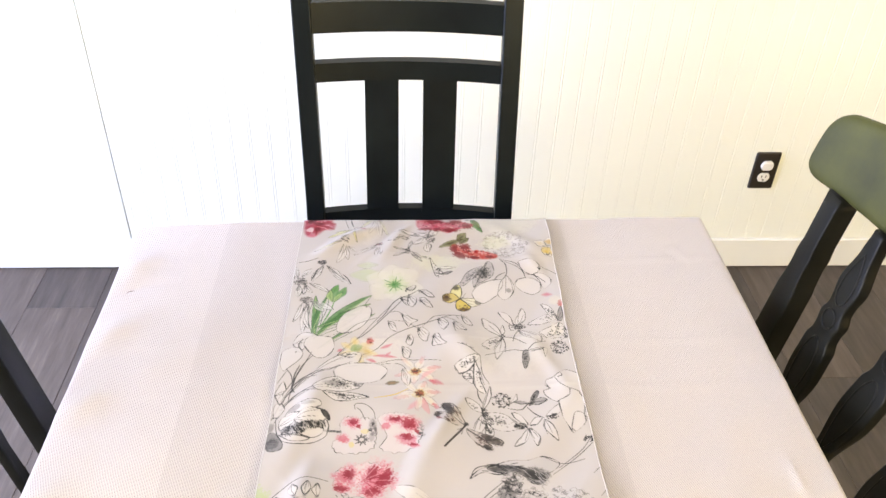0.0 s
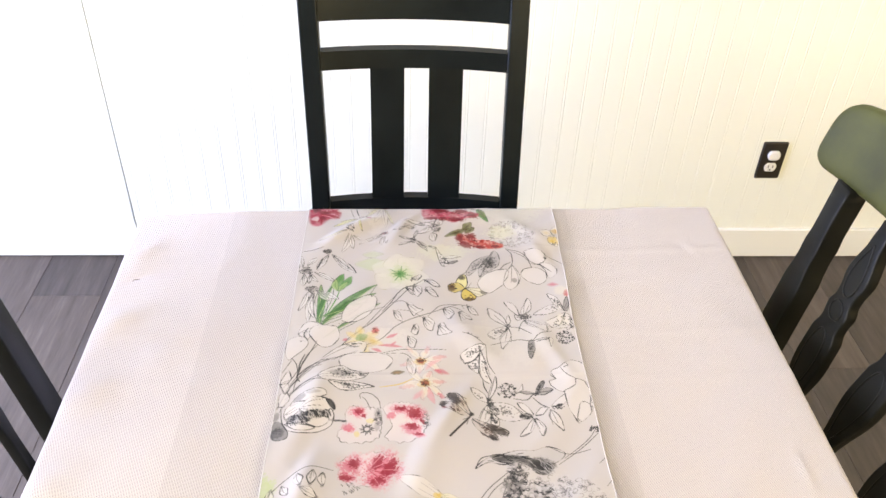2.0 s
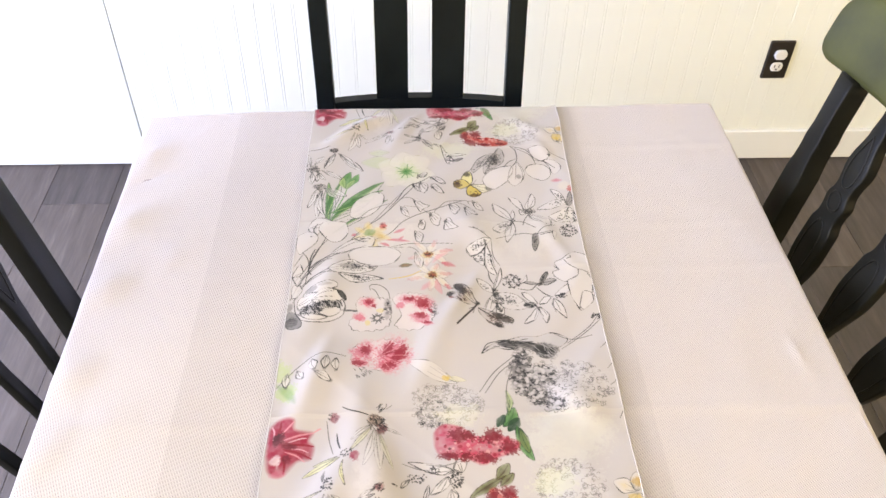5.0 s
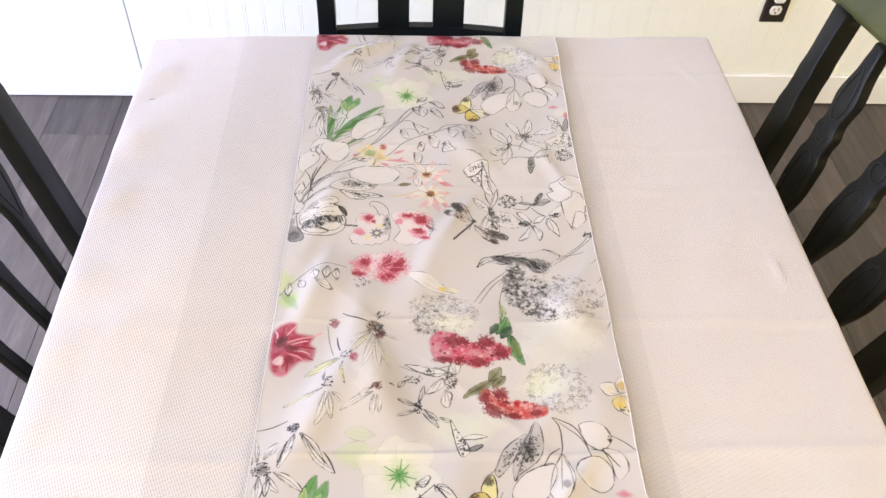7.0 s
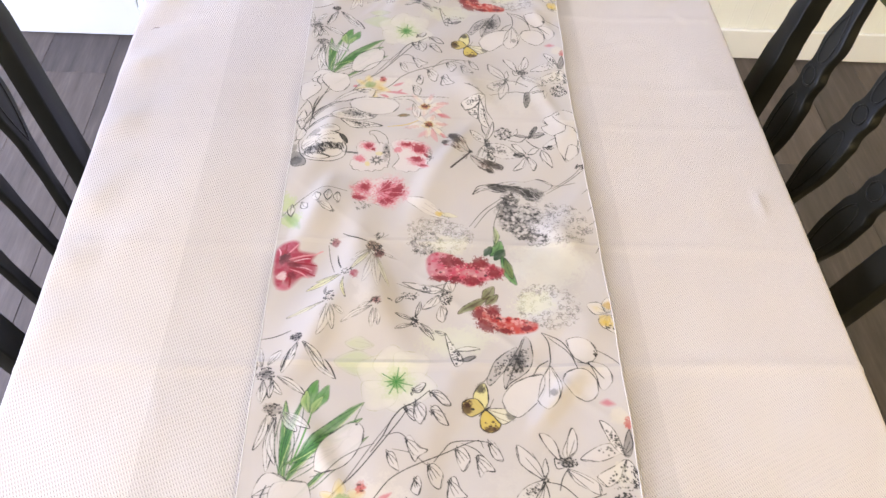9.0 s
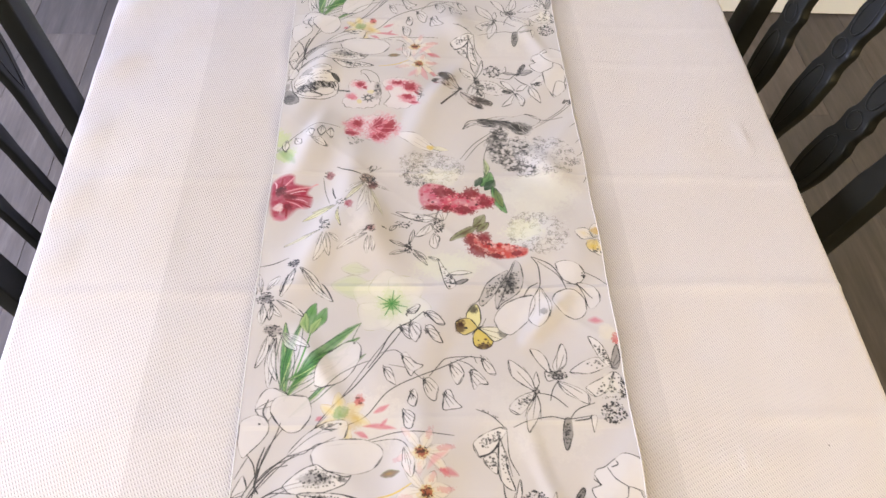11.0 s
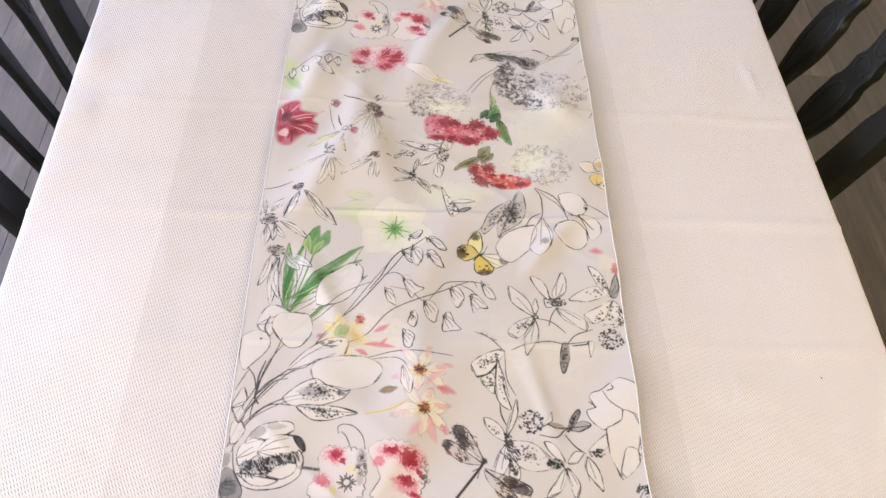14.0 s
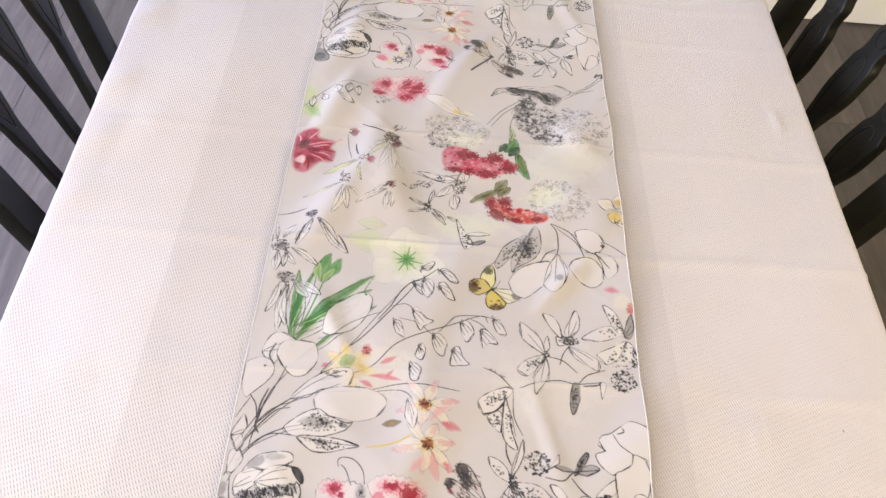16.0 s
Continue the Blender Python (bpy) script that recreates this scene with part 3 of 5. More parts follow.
for q in range(11):
    c, m = (-47, 778), 12 + 6 * math.sin(q * 2.4)
    F.line([c, (c[0] + m * math.cos(q * 0.57 + 0.3), c[1] + m * math.sin(q * 0.57 + 0.3))], 0.9, (0.05, 0.25, 0.05), 0.7)
    F.line([c, (c[0] - m * math.cos(q * 0.57), c[1] - m * math.sin(q * 0.57))], 0.9, (0.05, 0.25, 0.05), 0.6)
# pale washes between
F.wash((-67, 916), 40, 30, (0.74, 0.70, 0.62), 0.4)
F.wash((107, 912), 60, 50, (0.70, 0.67, 0.60), 0.3)
F.wash((17, 727), 40, 20, (0.70, 0.72, 0.50), 0.4)
F.wash((129, 619), 50, 40, (0.73, 0.74, 0.62), 0.35)
# green blades and bud
for a, b, w in (((-151, 892), (-79, 803), 13), ((-149, 882), (-80, 822), 11), ((-152, 895), (-158, 802), 11), ((-157, 882), (-139, 797), 8), ((-152, 872), (-91, 842), 9), ((-146, 912), (-73, 843), 5)):
    F.petal(a, b, w, LEAF, 0.85, DEEP, 0.6, 0.35, 0.4, core=DEEP, core_a=0.35, belly=0.5)
    for k in (-0.2, 0.0, 0.22):
        F.line([a, ((a[0] + b[0]) / 2 - (b[1] - a[1]) / 90 * w * k * 4, (a[1] + b[1]) / 2 + (b[0] - a[0]) / 90 * w * k * 4), b], 1.2, DEEP if k else LIME, 0.45)
for a, b, w in (((-133, 816), (-128, 777), 14), ((-130, 816), (-116, 783), 13), ((-134, 816), (-138, 789), 10), ((-132, 819), (-121, 796), 8)):
    F.petal(a, b, w, LIME if w < 11 else LEAF, 0.85, DEEP, 0.6, 0.4, 0.3, core=LEAF, core_a=0.5)
F.line([(-131, 816), (-135, 837), (-146, 872)], 2.2, LEAF, 0.9)
# stems and blades
F.line([(-121, 925), (-109, 907), (-77, 873), (-44, 827), (-32, 806)], 1.2, INK, 0.8)
F.line([(-124, 929), (-99, 897), (-67, 849), (-47, 819)], 0.8, GREY, 0.7)
F.line([(-118, 931), (-75, 916), (-48, 886), (-7, 865), (34, 846), (42, 854)], 1.0, INK, 0.75)
F.line([(-143, 961), (-158, 967), (-180, 999), (-191, 1030)], 1.4, INK, 0.8)
F.line([(-135, 952), (-163, 967), (-185, 1005)], 0.9, INK, 0.7)
F.line([(-65, 941), (-95, 942), (-138, 952), (-175, 991)], 1.0, INK, 0.7)
F.line([(-151, 924), (-165, 949), (-173, 991), (-174, 1005)], 1.0, INK, 0.7)
F.line([(-167, 955), (-172, 979), (-168, 988)], 2.2, INK, 0.8)
F.line([(-134, 990), (-160, 990), (-183, 1016)], 1.1, INK, 0.75)
F.line([(-114, 981), (-145, 987), (-174, 1005), (-187, 1035)], 0.8, GREY, 0.8)
F.line([(-167, 893), (-169, 912)], 2.6, INK, 0.75)
F.line([(-74, 941), (-41, 938), (-28, 953), (-29, 977)], 0.7, GREY, 0.9)
F.line([(-68, 938), (-41, 931), (-7, 933), (15, 936)], 0.9, INK, 0.8)
F.line([(-68, 998), (-44, 993), (-27, 984)], 2.0, YELLOW, 0.9)
# yellow lily with pink tips
for b, e, w in (((-94, 912), (-118, 924), 12), ((-94, 912), (-116, 899), 12), ((-94, 912), (-99, 887), 13), ((-94, 912), (-73, 900), 15), ((-94, 912), (-66, 923), 13), ((-94, 912), (-84, 942), 12)):
    F.petal(b, e, w, (0.70, 0.62, 0.40), 0.6, GOLD, 0.4, 0.3, core=YELLOW, core_a=0.5, soft=3)
F.wash((-85, 918), 10, 10, GOLD, 0.4)
F.wash((-96, 909), 7, 7, LEAF, 0.7)
F.wash((-78, 896), 6, 6, CORAL, 0.7)
F.dots((-78, 896), 4, 4, 7, 2.0, BROWN, 0.7, 0, 5)
for a, b, w in (((-48, 901), (-64, 910), 6), ((-74, 924), (-41, 927), 6), ((-120, 916), (-114, 911), 6), ((-82, 930), (-68, 936), 6), ((-50, 916), (-57, 924), 4)):
    F.petal(a, b, w, ROSE, 0.6, None, soft=2)
# two golden orchids with pink edges
for c, s in (((-17, 953), 1), ((-13, 993), 4)):
    for i, q in enumerate((-2.2, -1.2, -0.2, 0.75, 1.7, 2.9)):
        m = (24, 33, 26, 30, 36, 22)[(i + s) % 6]
        tip = (c[0] + m * math.cos(q), c[1] + m * math.sin(q))
        F.petal(c, tip, 10 + 3 * (i % 3), (0.72, 0.66, 0.58), 0.7, GREY, 0.5, 0.3, core=(0.74, 0.66, 0.42), core_a=0.35, soft=3)
        F.wash((c[0] + 0.8 * m * math.cos(q), c[1] + 0.8 * m * math.sin(q)), 6 + i % 3, 3.0, ROSE, 0.16 + 0.12 * (i % 4), q, 0.6, 0.6)
    F.wash(c, 8, 7, YELLOW, 0.75)
    F.wash(c, 5.5, 5, (0.30, 0.02, 0.02), 0.8, 0, 0.3, 0.6)
    F.dots(c, 6, 5, 16, 2.0, BROWN, 0.8, 0, s)
F.petal((-2, 971), (18, 976), 8, ROSE, 0.55, None, soft=3)
F.petal((-12, 971), (9, 952), 8, BLUSH, 0.6, None, soft=3)
F.petal((-8, 1000), (-1, 1025), 8, BLUSH, 0.7, ROSE, 0.5, 0.3)
F.petal((-16, 1003), (-28, 1020), 8, BLUSH, 0.6, None, soft=3)
F.petal((-38, 971), (-56, 974), 8, BROWN, 0.7, MOSS, 0.6, 0.5, core=GOLD, core_a=0.5)
F.petal((-34, 947), (-27, 978), 12, WHITE, 0.6, INK, 0.7, 0.8, 0.4)
# pale hydrangea and green leaves
F.wash((-1, 578), 40, 28, (0.66, 0.63, 0.60), 0.45)
F.lace((-1, 578), 42, 30, 230, 41, 0.1, (0.24, 0.22, 0.20), 0.5, 3.2)
F.lace((-16, 587), 18, 22, 90, 49, 0.1, INK, 0.5, 2.6)
F.wash((121, 684), 34, 28, (0.68, 0.66, 0.62), 0.5)
F.lace((123, 682), 36, 31, 190, 42, 0.3, (0.22, 0.20, 0.19), 0.5, 3.2)
F.wash((12, 592), 26, 18, (0.75, 0.72, 0.48), 0.4)
F.wash((105, 676), 24, 18, (0.73, 0.74, 0.50), 0.45)
for a, b, w, f in (((60, 609), (74, 584), 14, LEAF), ((65, 615), (78, 598), 12, DEEP), ((74, 608), (89, 651), 12, LEAF), ((77, 611), (85, 642), 10, MOSS), ((66, 594), (67, 559), 7, LIME), ((53, 609), (62, 594), 9, DEEP)):
    F.petal(a, b, w, f, 0.85, DEEP, 0.8, 0.6, 0.5, core=DEEP, core_a=0.3)
for a, b, w in (((57, 667), (20, 690), 11), ((48, 670), (62, 653), 13), ((51, 678), (66, 664), 10)):
    F.petal(a, b, w, MOSS, 0.8, BROWN, 0.8, 0.6, 0.6, core=BROWN, core_a=0.6)
F.line([(-49, 649), (-22, 657), (18, 648)], 0.8, GREY, 0.8)
# dark sketched hydrangea with its leaf
F.wash((131, 555), 54, 34, (0.66, 0.63, 0.61), 0.5, 0.25)
F.lace((136, 555), 52, 36, 260, 51, 0.25, (0.18, 0.17, 0.165), 0.6, 3.2)
for c, ru, rv, dark in (((90, 510), 12, 14, 0.5), ((85, 532), 14, 17, 0.6), ((91, 552), 15, 16, 0.5), ((102, 568), 14, 12, 0.42), ((110, 541), 16, 16, 0.3), ((117, 581), 13, 9, 0.3)):
    F.wash(c, ru, rv, GREY, dark)
    F.lace(c, ru, rv, 40, 52 + int(ru + rv), 0.3, INK, 0.8, 3.0)
    F.dots(c, ru * 0.9, rv * 0.9, int(34 * dark), 3.0, INK, 0.75, 0, 60 + int(rv))
    F.dots(c, ru * 0.9, rv * 0.9, 18, 4.2, (0.60, 0.56, 0.53), 0.8, 0, 70 + int(rv))
F.shape([(43, 505), (54, 493), (72, 487), (92, 481), (110, 482), (129, 477), (147, 485), (140, 496), (127, 501), (116, 493), (98, 494), (77, 500), (58, 497)], (0.55, 0.52, 0.50), 0.7, INK, 0.9, 0.9)
F.shape([(63, 491), (83, 487), (105, 492), (123, 499), (134, 501), (124, 514), (112, 513), (104, 503), (90, 497), (74, 497)], INK, 0.75, INK, 0.7, 0.8, 3.0)
F.wash((117, 504), 14, 11, INK, 0.9)
F.wash((85, 530), 8, 14, INK, 0.35)
F.hatch((114, 500), 16, 12, 30, (0.45, 0.43, 0.42), 0.6, 0.9, 54, 0.9, 0.9)
F.hatch((79, 492), 26, 7, 34, INK, 0.7, 0.2, 56, 0.9, 1.4)
F.line([(43, 505), (51, 491), (72, 486)], 1.0, INK, 0.85)
F.line([(129, 477), (151, 487), (178, 482)], 0.8, INK, 0.6)
F.line([(37, 561), (56, 532), (81, 509)], 1.0, GREY, 0.9)
F.line([(43, 563), (62, 533), (84, 515)], 0.9, GREY, 0.9)
F.line([(68, 584), (68, 554), (80, 517)], 0.8, GREY, 0.7)
F.dots((144, 564), 40, 24, 40, 1.4, INK, 0.6, 0.2, 55)
F.line([(138, 502), (171, 477), (191, 459)], 0.8, INK, 0.7)
F.line([(146, 493), (176, 469), (189, 453)], 0.7, INK, 0.7)
F.line([(184, 504), (196, 495), (197, 514)], 0.8, GREY, 0.8)
F.line([(186, 536), (198, 525), (193, 551), (185, 559)], 0.8, GREY, 0.8)
F.line([(188, 602), (196, 591), (195, 621)], 0.9, INK, 0.7)
# pale petal with a yellow heart
F.petal((12, 547), (-43, 514), 20, WHITE, 0.6, GREY, 0.6, 0.5)
F.petal((-1, 539), (23, 544), 8, (0.74, 0.70, 0.45), 0.6, GREY, 0.5, 0.4)
F.wash((-0, 540), 5, 5, YELLOW, 0.8)
# white and yellow bloom cut by the edge
for a, b, w in (((187, 691), (166, 680), 18), ((187, 691), (192, 670), 18), ((188, 694), (182, 712), 20), ((188, 694), (198, 719), 20)):
    F.petal(a, b, w, WHITE, 0.7, GREY, 0.7, 0.7, core=YELLOW, core_a=0.3)
F.wash((184, 703), 9, 9, YELLOW, 0.8)
F.wash((190, 681), 7, 6, GOLD, 0.7)
F.dots((186, 709), 7, 4, 8, 2.2, INK, 0.7, 0.5, 71)
# green wash and small buds on a stem
F.wash((-191, 527), 14, 16, LIME, 0.75)
F.wash((-179, 554), 14, 14, LIME, 0.8)
F.petal((-195, 541), (-167, 573), 12, LEAF, 0.35, None, soft=4)
F.line([(-192, 547), (-168, 519), (-141, 504), (-115, 508)], 0.8, INK, 0.75)
for a, b, w in (((-181, 528), (-181, 547), 9), ((-170, 525), (-162, 539), 9), ((-154, 513), (-149, 531), 11), ((-137, 509), (-138, 530), 10), ((-126, 512), (-125, 530), 9), ((-149, 534), (-130, 545), 10)):
    F.petal(a, b, w, WHITE, 0.5, INK, 0.8, 0.8, 0.4)
    F.wash(b, 2.4, 2.6, GREY, 0.5)
# sketched lilies below the pale head
for i, form in enumerate(([(4, 660), (-15, 651), (-43, 647), (-25, 658), (-7, 664)], [(-2, 666), (-13, 674), (-20, 685), (-9, 682), (0, 674)], [(1, 680), (-4, 695), (4, 701), (8, 686)], [(13, 662), (18, 650), (8, 648), (4, 658)])):
    outlined(form, WHITE, 0.4, 0.9, 0.9, veins=2)
F.dots((7, 670), 7.0, 9.4, 60, 1.7, INK, 0.92, 0, 61)
F.dots((-34, 665), 10.5, 6.3, 34, 1.5, INK, 0.9, 0.2, 62)
F.dots((-17, 658), 7.8, 4.8, 26, 1.5, INK, 0.9, 0.2, 63)
F.dots((-28, 702), 4.4, 6.8, 40, 1.8, INK, 0.92, 0, 64)
for a, b in (((-29, 700), (-50, 694)), ((-29, 705), (-50, 714)), ((-24, 708), (-7, 725)), ((-23, 703), (-6, 717)), ((-28, 696), (-22, 674)), ((-41, 667), (-50, 679)), ((-6, 713), (7, 718))):
    F.petal(a, b, 5, WHITE, 0.4, INK, 0.6, 0.85, 0.6)
outlined([(5, 716), (13, 731), (22, 747), (24, 756), (16, 761), (11, 749)], WHITE, 0.5, 0.95, 1.0)
F.specks([(8, 724), (16, 735), (23, 754), (17, 760), (12, 747)], 50, 1.7, 65)
outlined([(15, 740), (28, 735), (43, 738), (30, 741)], WHITE, 0.4, 0.9, 0.8)
outlined([(20, 754), (31, 748), (38, 748), (29, 755)], GREY, 0.6, 0.9, 0.9)
# crimson bloom cut by the edge
F.shape([(-193, 608), (-188, 594), (-178, 589), (-166, 592), (-163, 604), (-145, 607), (-148, 617), (-142, 625), (-145, 640), (-158, 642), (-167, 654), (-177, 661), (-189, 650)], (0.40, 0.025, 0.075), 0.95, None, soft=5, grain=0.45)
for a, b, w, m in (((-178, 618), (-145, 608), 2.6, BLUSH), ((-174, 623), (-143, 624), 3.4, CRIMSON), ((-174, 628), (-144, 639), 3.0, CRIMSON), ((-172, 631), (-151, 642), 2.2, BLUSH), ((-180, 612), (-166, 595), 2.6, BLUSH), ((-183, 612), (-180, 594), 3.0, CRIMSON), ((-174, 637), (-171, 656), 3.4, CRIMSON), ((-170, 620), (-151, 614), 1.6, (0.74, 0.55, 0.56)), ((-168, 627), (-148, 631), 1.6, (0.72, 0.45, 0.48)), ((-186, 616), (-189, 599), 2.2, (0.72, 0.45, 0.48)), ((-145, 608), (-137, 603), 2.4, BLUSH)):
    F.line([a, ((a[0] + b[0]) / 2 + 1.5, (a[1] + b[1]) / 2 - 1.5), b], w, m, 0.75)
F.wash((-181, 614), 6.7, 10.0, (0.11, 0.003, 0.014), 0.9, 0.4)
F.wash((-169, 624), 8.8, 4.1, (0.17, 0.005, 0.02), 0.8, 0.2)
F.wash((-170, 639), 5.8, 5.7, (0.20, 0.005, 0.025), 0.8, 0.3)
F.wash((-180, 641), 5.8, 7.3, (0.74, 0.62, 0.60), 0.95)
F.wash((-176, 657), 8.6, 3.9, (0.66, 0.22, 0.30), 0.6)
# drooping cone flowers
F.wash((-85, 647), 15.1, 37.0, (0.70, 0.66, 0.62), 0.5)
for a, b, w, f in (((-82, 605), (-104, 638), 6, (0.72, 0.69, 0.42)), ((-84, 604), (-103, 623), 6, WHITE), ((-80, 610), (-89, 657), 9, WHITE), ((-77, 610), (-71, 663), 10, WHITE), ((-76, 607), (-58, 659), 6, (0.72, 0.70, 0.50)), ((-72, 605), (-48, 615), 3, WHITE)):
    F.petal(a, b, w, f, 0.55, GREY, 0.5, 0.5, 0.4)
F.line([(-115, 578), (-103, 586), (-86, 591)], 1.7, INK, 0.8)
F.wash((-79, 597), 9.2, 8.6, BROWN, 0.8, 0.4)
F.wash((-71, 607), 6.3, 8.5, (0.16, 0.02, 0.025), 0.8, 0.6)
F.hatch((-78, 599), 9.9, 9.4, 46, INK, 0.8, 0.9, 82, 0.8, 0.5)
F.dots((-79, 595), 8.5, 6.9, 22, 1.6, (0.55, 0.45, 0.38), 0.8, 0, 81)
F.hatch((-74, 582), 7.1, 6.1, 14, INK, 0.6, -1.0, 80, 0.6, 1.2)
F.wash((-123, 591), 5.1, 5.2, (0.25, 0.012, 0.04), 0.85)
F.dots((-125, 590), 5.1, 5.2, 16, 1.4, INK, 0.8, 0, 83)
F.line([(-131, 594), (-127, 617), (-121, 638)], 0.7, INK, 0.65)
F.line([(-119, 611), (-117, 623), (-114, 632)], 2.0, INK, 0.8)
for a, b, w, f in (((-113, 644), (-151, 662), 8, (0.70, 0.67, 0.34)), ((-116, 642), (-141, 649), 6, (0.70, 0.68, 0.40)), ((-110, 648), (-106, 678), 4, (0.70, 0.67, 0.34))):
    F.petal(a, b, w, f, 0.75, GREY, 0.5, 0.6, 0.5)
F.dots((-107, 639), 6.3, 5.7, 30, 1.6, INK, 0.8, 0, 84)
F.wash((-99, 644), 4.8, 6.5, (0.36, 0.012, 0.06), 0.85)
for a, b, w, f in (((-129, 683), (-169, 699), 6, (0.70, 0.67, 0.42)), ((-126, 688), (-134, 726), 10, WHITE), ((-122, 688), (-118, 717), 8, WHITE), ((-119, 689), (-106, 699), 6, WHITE), ((-129, 672), (-128, 658), 3, GREY)):
    F.petal(a, b, w, f, 0.6, GREY, 0.6, 0.65, 0.5)
F.dots((-124, 676), 7.6, 7.7, 50, 1.6, INK, 0.85, 0, 85)
F.wash((-124, 676), 3.4, 3.1, (0.62, 0.56, 0.5), 0.7)
for a, b, w in (((-76, 689), (-109, 708), 6), ((-75, 692), (-76, 714), 6), ((-72, 692), (-69, 711), 5), ((-78, 684), (-92, 692), 4)):
    F.petal(a, b, w, WHITE, 0.55, GREY, 0.6, 0.6, 0.4)
F.wash((-73, 682), 5.3, 3.8, (0.30, 0.06, 0.07), 0.7, -0.6)
F.hatch((-74, 684), 5.3, 5.4, 16, INK, 0.75, -0.6, 86, 0.7, 0.9)
F.dots((-56, 677), 2.6, 1.5, 5, 1.6, INK, 0.8, 0, 89)
# grey cone flowers at the edge
for a, b, w in (((-152, 735), (-166, 770), 10), ((-153, 733), (-160, 755), 6), ((-148, 734), (-122, 768), 9), ((-145, 736), (-110, 775), 7), ((-176, 777), (-163, 795), 7), ((-170, 774), (-140, 794), 8), ((-182, 781), (-183, 805), 9), ((-173, 781), (-175, 799), 6), ((-187, 762), (-192, 737), 10), ((-181, 760), (-169, 742), 9), ((-192, 765), (-197, 748), 7)):
    F.petal(a, b, w, (0.72, 0.69, 0.65), 0.65, INK, 0.6, 0.75, 0.5)
F.line([(-167, 768), (-164, 756), (-160, 742)], 2.4, INK, 0.8)
F.line([(-123, 753), (-116, 762), (-110, 775)], 1.9, INK, 0.75)
F.line([(-193, 726), (-177, 723), (-162, 717)], 1.2, INK, 0.75)
for c, ru, rv, seed in (((-155, 727), 6.1, 5.8, 186), ((-182, 771), 10.0, 8.1, 187)):
    F.wash(c, ru * 0.8, rv * 0.8, INK, 0.6)
    F.dots(c, ru, rv, 50, 1.8, INK, 0.9, 0, seed)
    F.dots(c, ru, rv, 16, 1.3, (0.55, 0.5, 0.47), 0.8, 0, seed + 9)
for a, b, w in (((-169, 820), (-169, 879), 10), ((-166, 820), (-161, 872), 8), ((-162, 816), (-144, 837), 9), ((-159, 814), (-131, 835), 10), ((-175, 818), (-184, 856), 8), ((-184, 779), (-183, 806), 7)):
    F.petal(a, b, w, (0.72, 0.69, 0.65), 0.65, INK, 0.6, 0.75, 0.5)
F.wash((-171, 811), 8.1, 6.4, INK, 0.5)
F.dots((-170, 812), 9.4, 7.1, 46, 1.7, INK, 0.9, 0, 188)
F.wash((-164, 810), 4.0, 3.6, (0.55, 0.5, 0.47), 0.7)
# red flower heads
for head, coral in (([(-16, 613), (-6, 602), (8, 605), (18, 611), (29, 621), (39, 623), (49, 615), (55, 618), (65, 623), (76, 628), (73, 638), (63, 642), (48, 648), (35, 654), (18, 647), (1, 645), (-13, 637)], False), ([(39, 683), (46, 679), (51, 686), (58, 680), (65, 687), (62, 694), (74, 695), (87, 696), (100, 701), (109, 706), (106, 715), (92, 718), (76, 717), (60, 713), (49, 707), (41, 697)], True)):
    F.shape(head, (0.54, 0.10, 0.07) if coral else (0.52, 0.075, 0.13), 0.85, None, soft=3, grain=0.6)
    F.specks(head, 60, 4.0, 301 + coral, CORAL if coral else ROSE, 0.7)
    F.specks(head, 34, 4.4, 303 + coral, (0.40, 0.015, 0.02) if coral else CRIMSON, 0.8)
    F.specks(head, 40, 3.4, 305 + coral, (0.72, 0.46, 0.42), 0.75)
    F.specks(head, 26, 2.6, 307 + coral, (0.10, 0.004, 0.01), 0.85)
for c, ru, rv, t in (((9, 618), 6.8, 6.4, 0.2), ((22, 620), 5.4, 4.6, 0.4), ((47, 620), 7.3, 6.4, -0.4), ((38, 646), 9.2, 4.4, 0.1), ((3, 643), 9.4, 3.5, 0.1), ((16, 644), 5.4, 4.4, 0.2), ((65, 634), 6.5, 5.4, 0.2), ((43, 690), 4.5, 7.6, 0.3), ((60, 687), 5.1, 5.9, 0.0), ((50, 707), 7.6, 5.0, 0.6), ((73, 713), 8.7, 3.3, 0.2), ((97, 711), 5.5, 3.3, 0.2)):
    F.wash(c, ru * 1.45, rv * 1.3, (0.24, 0.006, 0.018), 0.9, t, 0.3, 0.6)
# white oval fruits
outlined([(-123, 878), (-123, 861), (-114, 843), (-98, 830), (-85, 827), (-78, 835), (-79, 849), (-89, 867), (-103, 878), (-116, 881)], FRUIT, 0.95)
outlined([(-179, 903), (-173, 884), (-163, 880), (-149, 887), (-158, 896), (-163, 912), (-169, 920)], FRUIT, 0.9, veins=2)
outlined([(-192, 919), (-186, 912), (-176, 909), (-167, 913), (-164, 925), (-170, 937), (-179, 947), (-186, 953), (-192, 938)], FRUIT, 0.9)
outlined([(-164, 906), (-161, 892), (-148, 888), (-131, 889), (-125, 901), (-126, 914), (-133, 925), (-144, 928), (-154, 921)], FRUIT, 0.97)
outlined([(-144, 952), (-137, 940), (-124, 927), (-109, 918), (-92, 917), (-88, 924), (-91, 935), (-104, 939), (-118, 942), (-128, 950)], FRUIT, 0.7, veins=2)
F.hatch((-109, 924), 6.6, 4.3, 20, GREY, 0.6, 0.0, 171, 0.8, 1.3)
outlined([(-122, 952), (-115, 942), (-96, 937), (-74, 937), (-57, 944), (-54, 954), (-62, 966), (-78, 972), (-94, 971), (-110, 968), (-119, 962)], FRUIT, 0.97, ea=0.5)
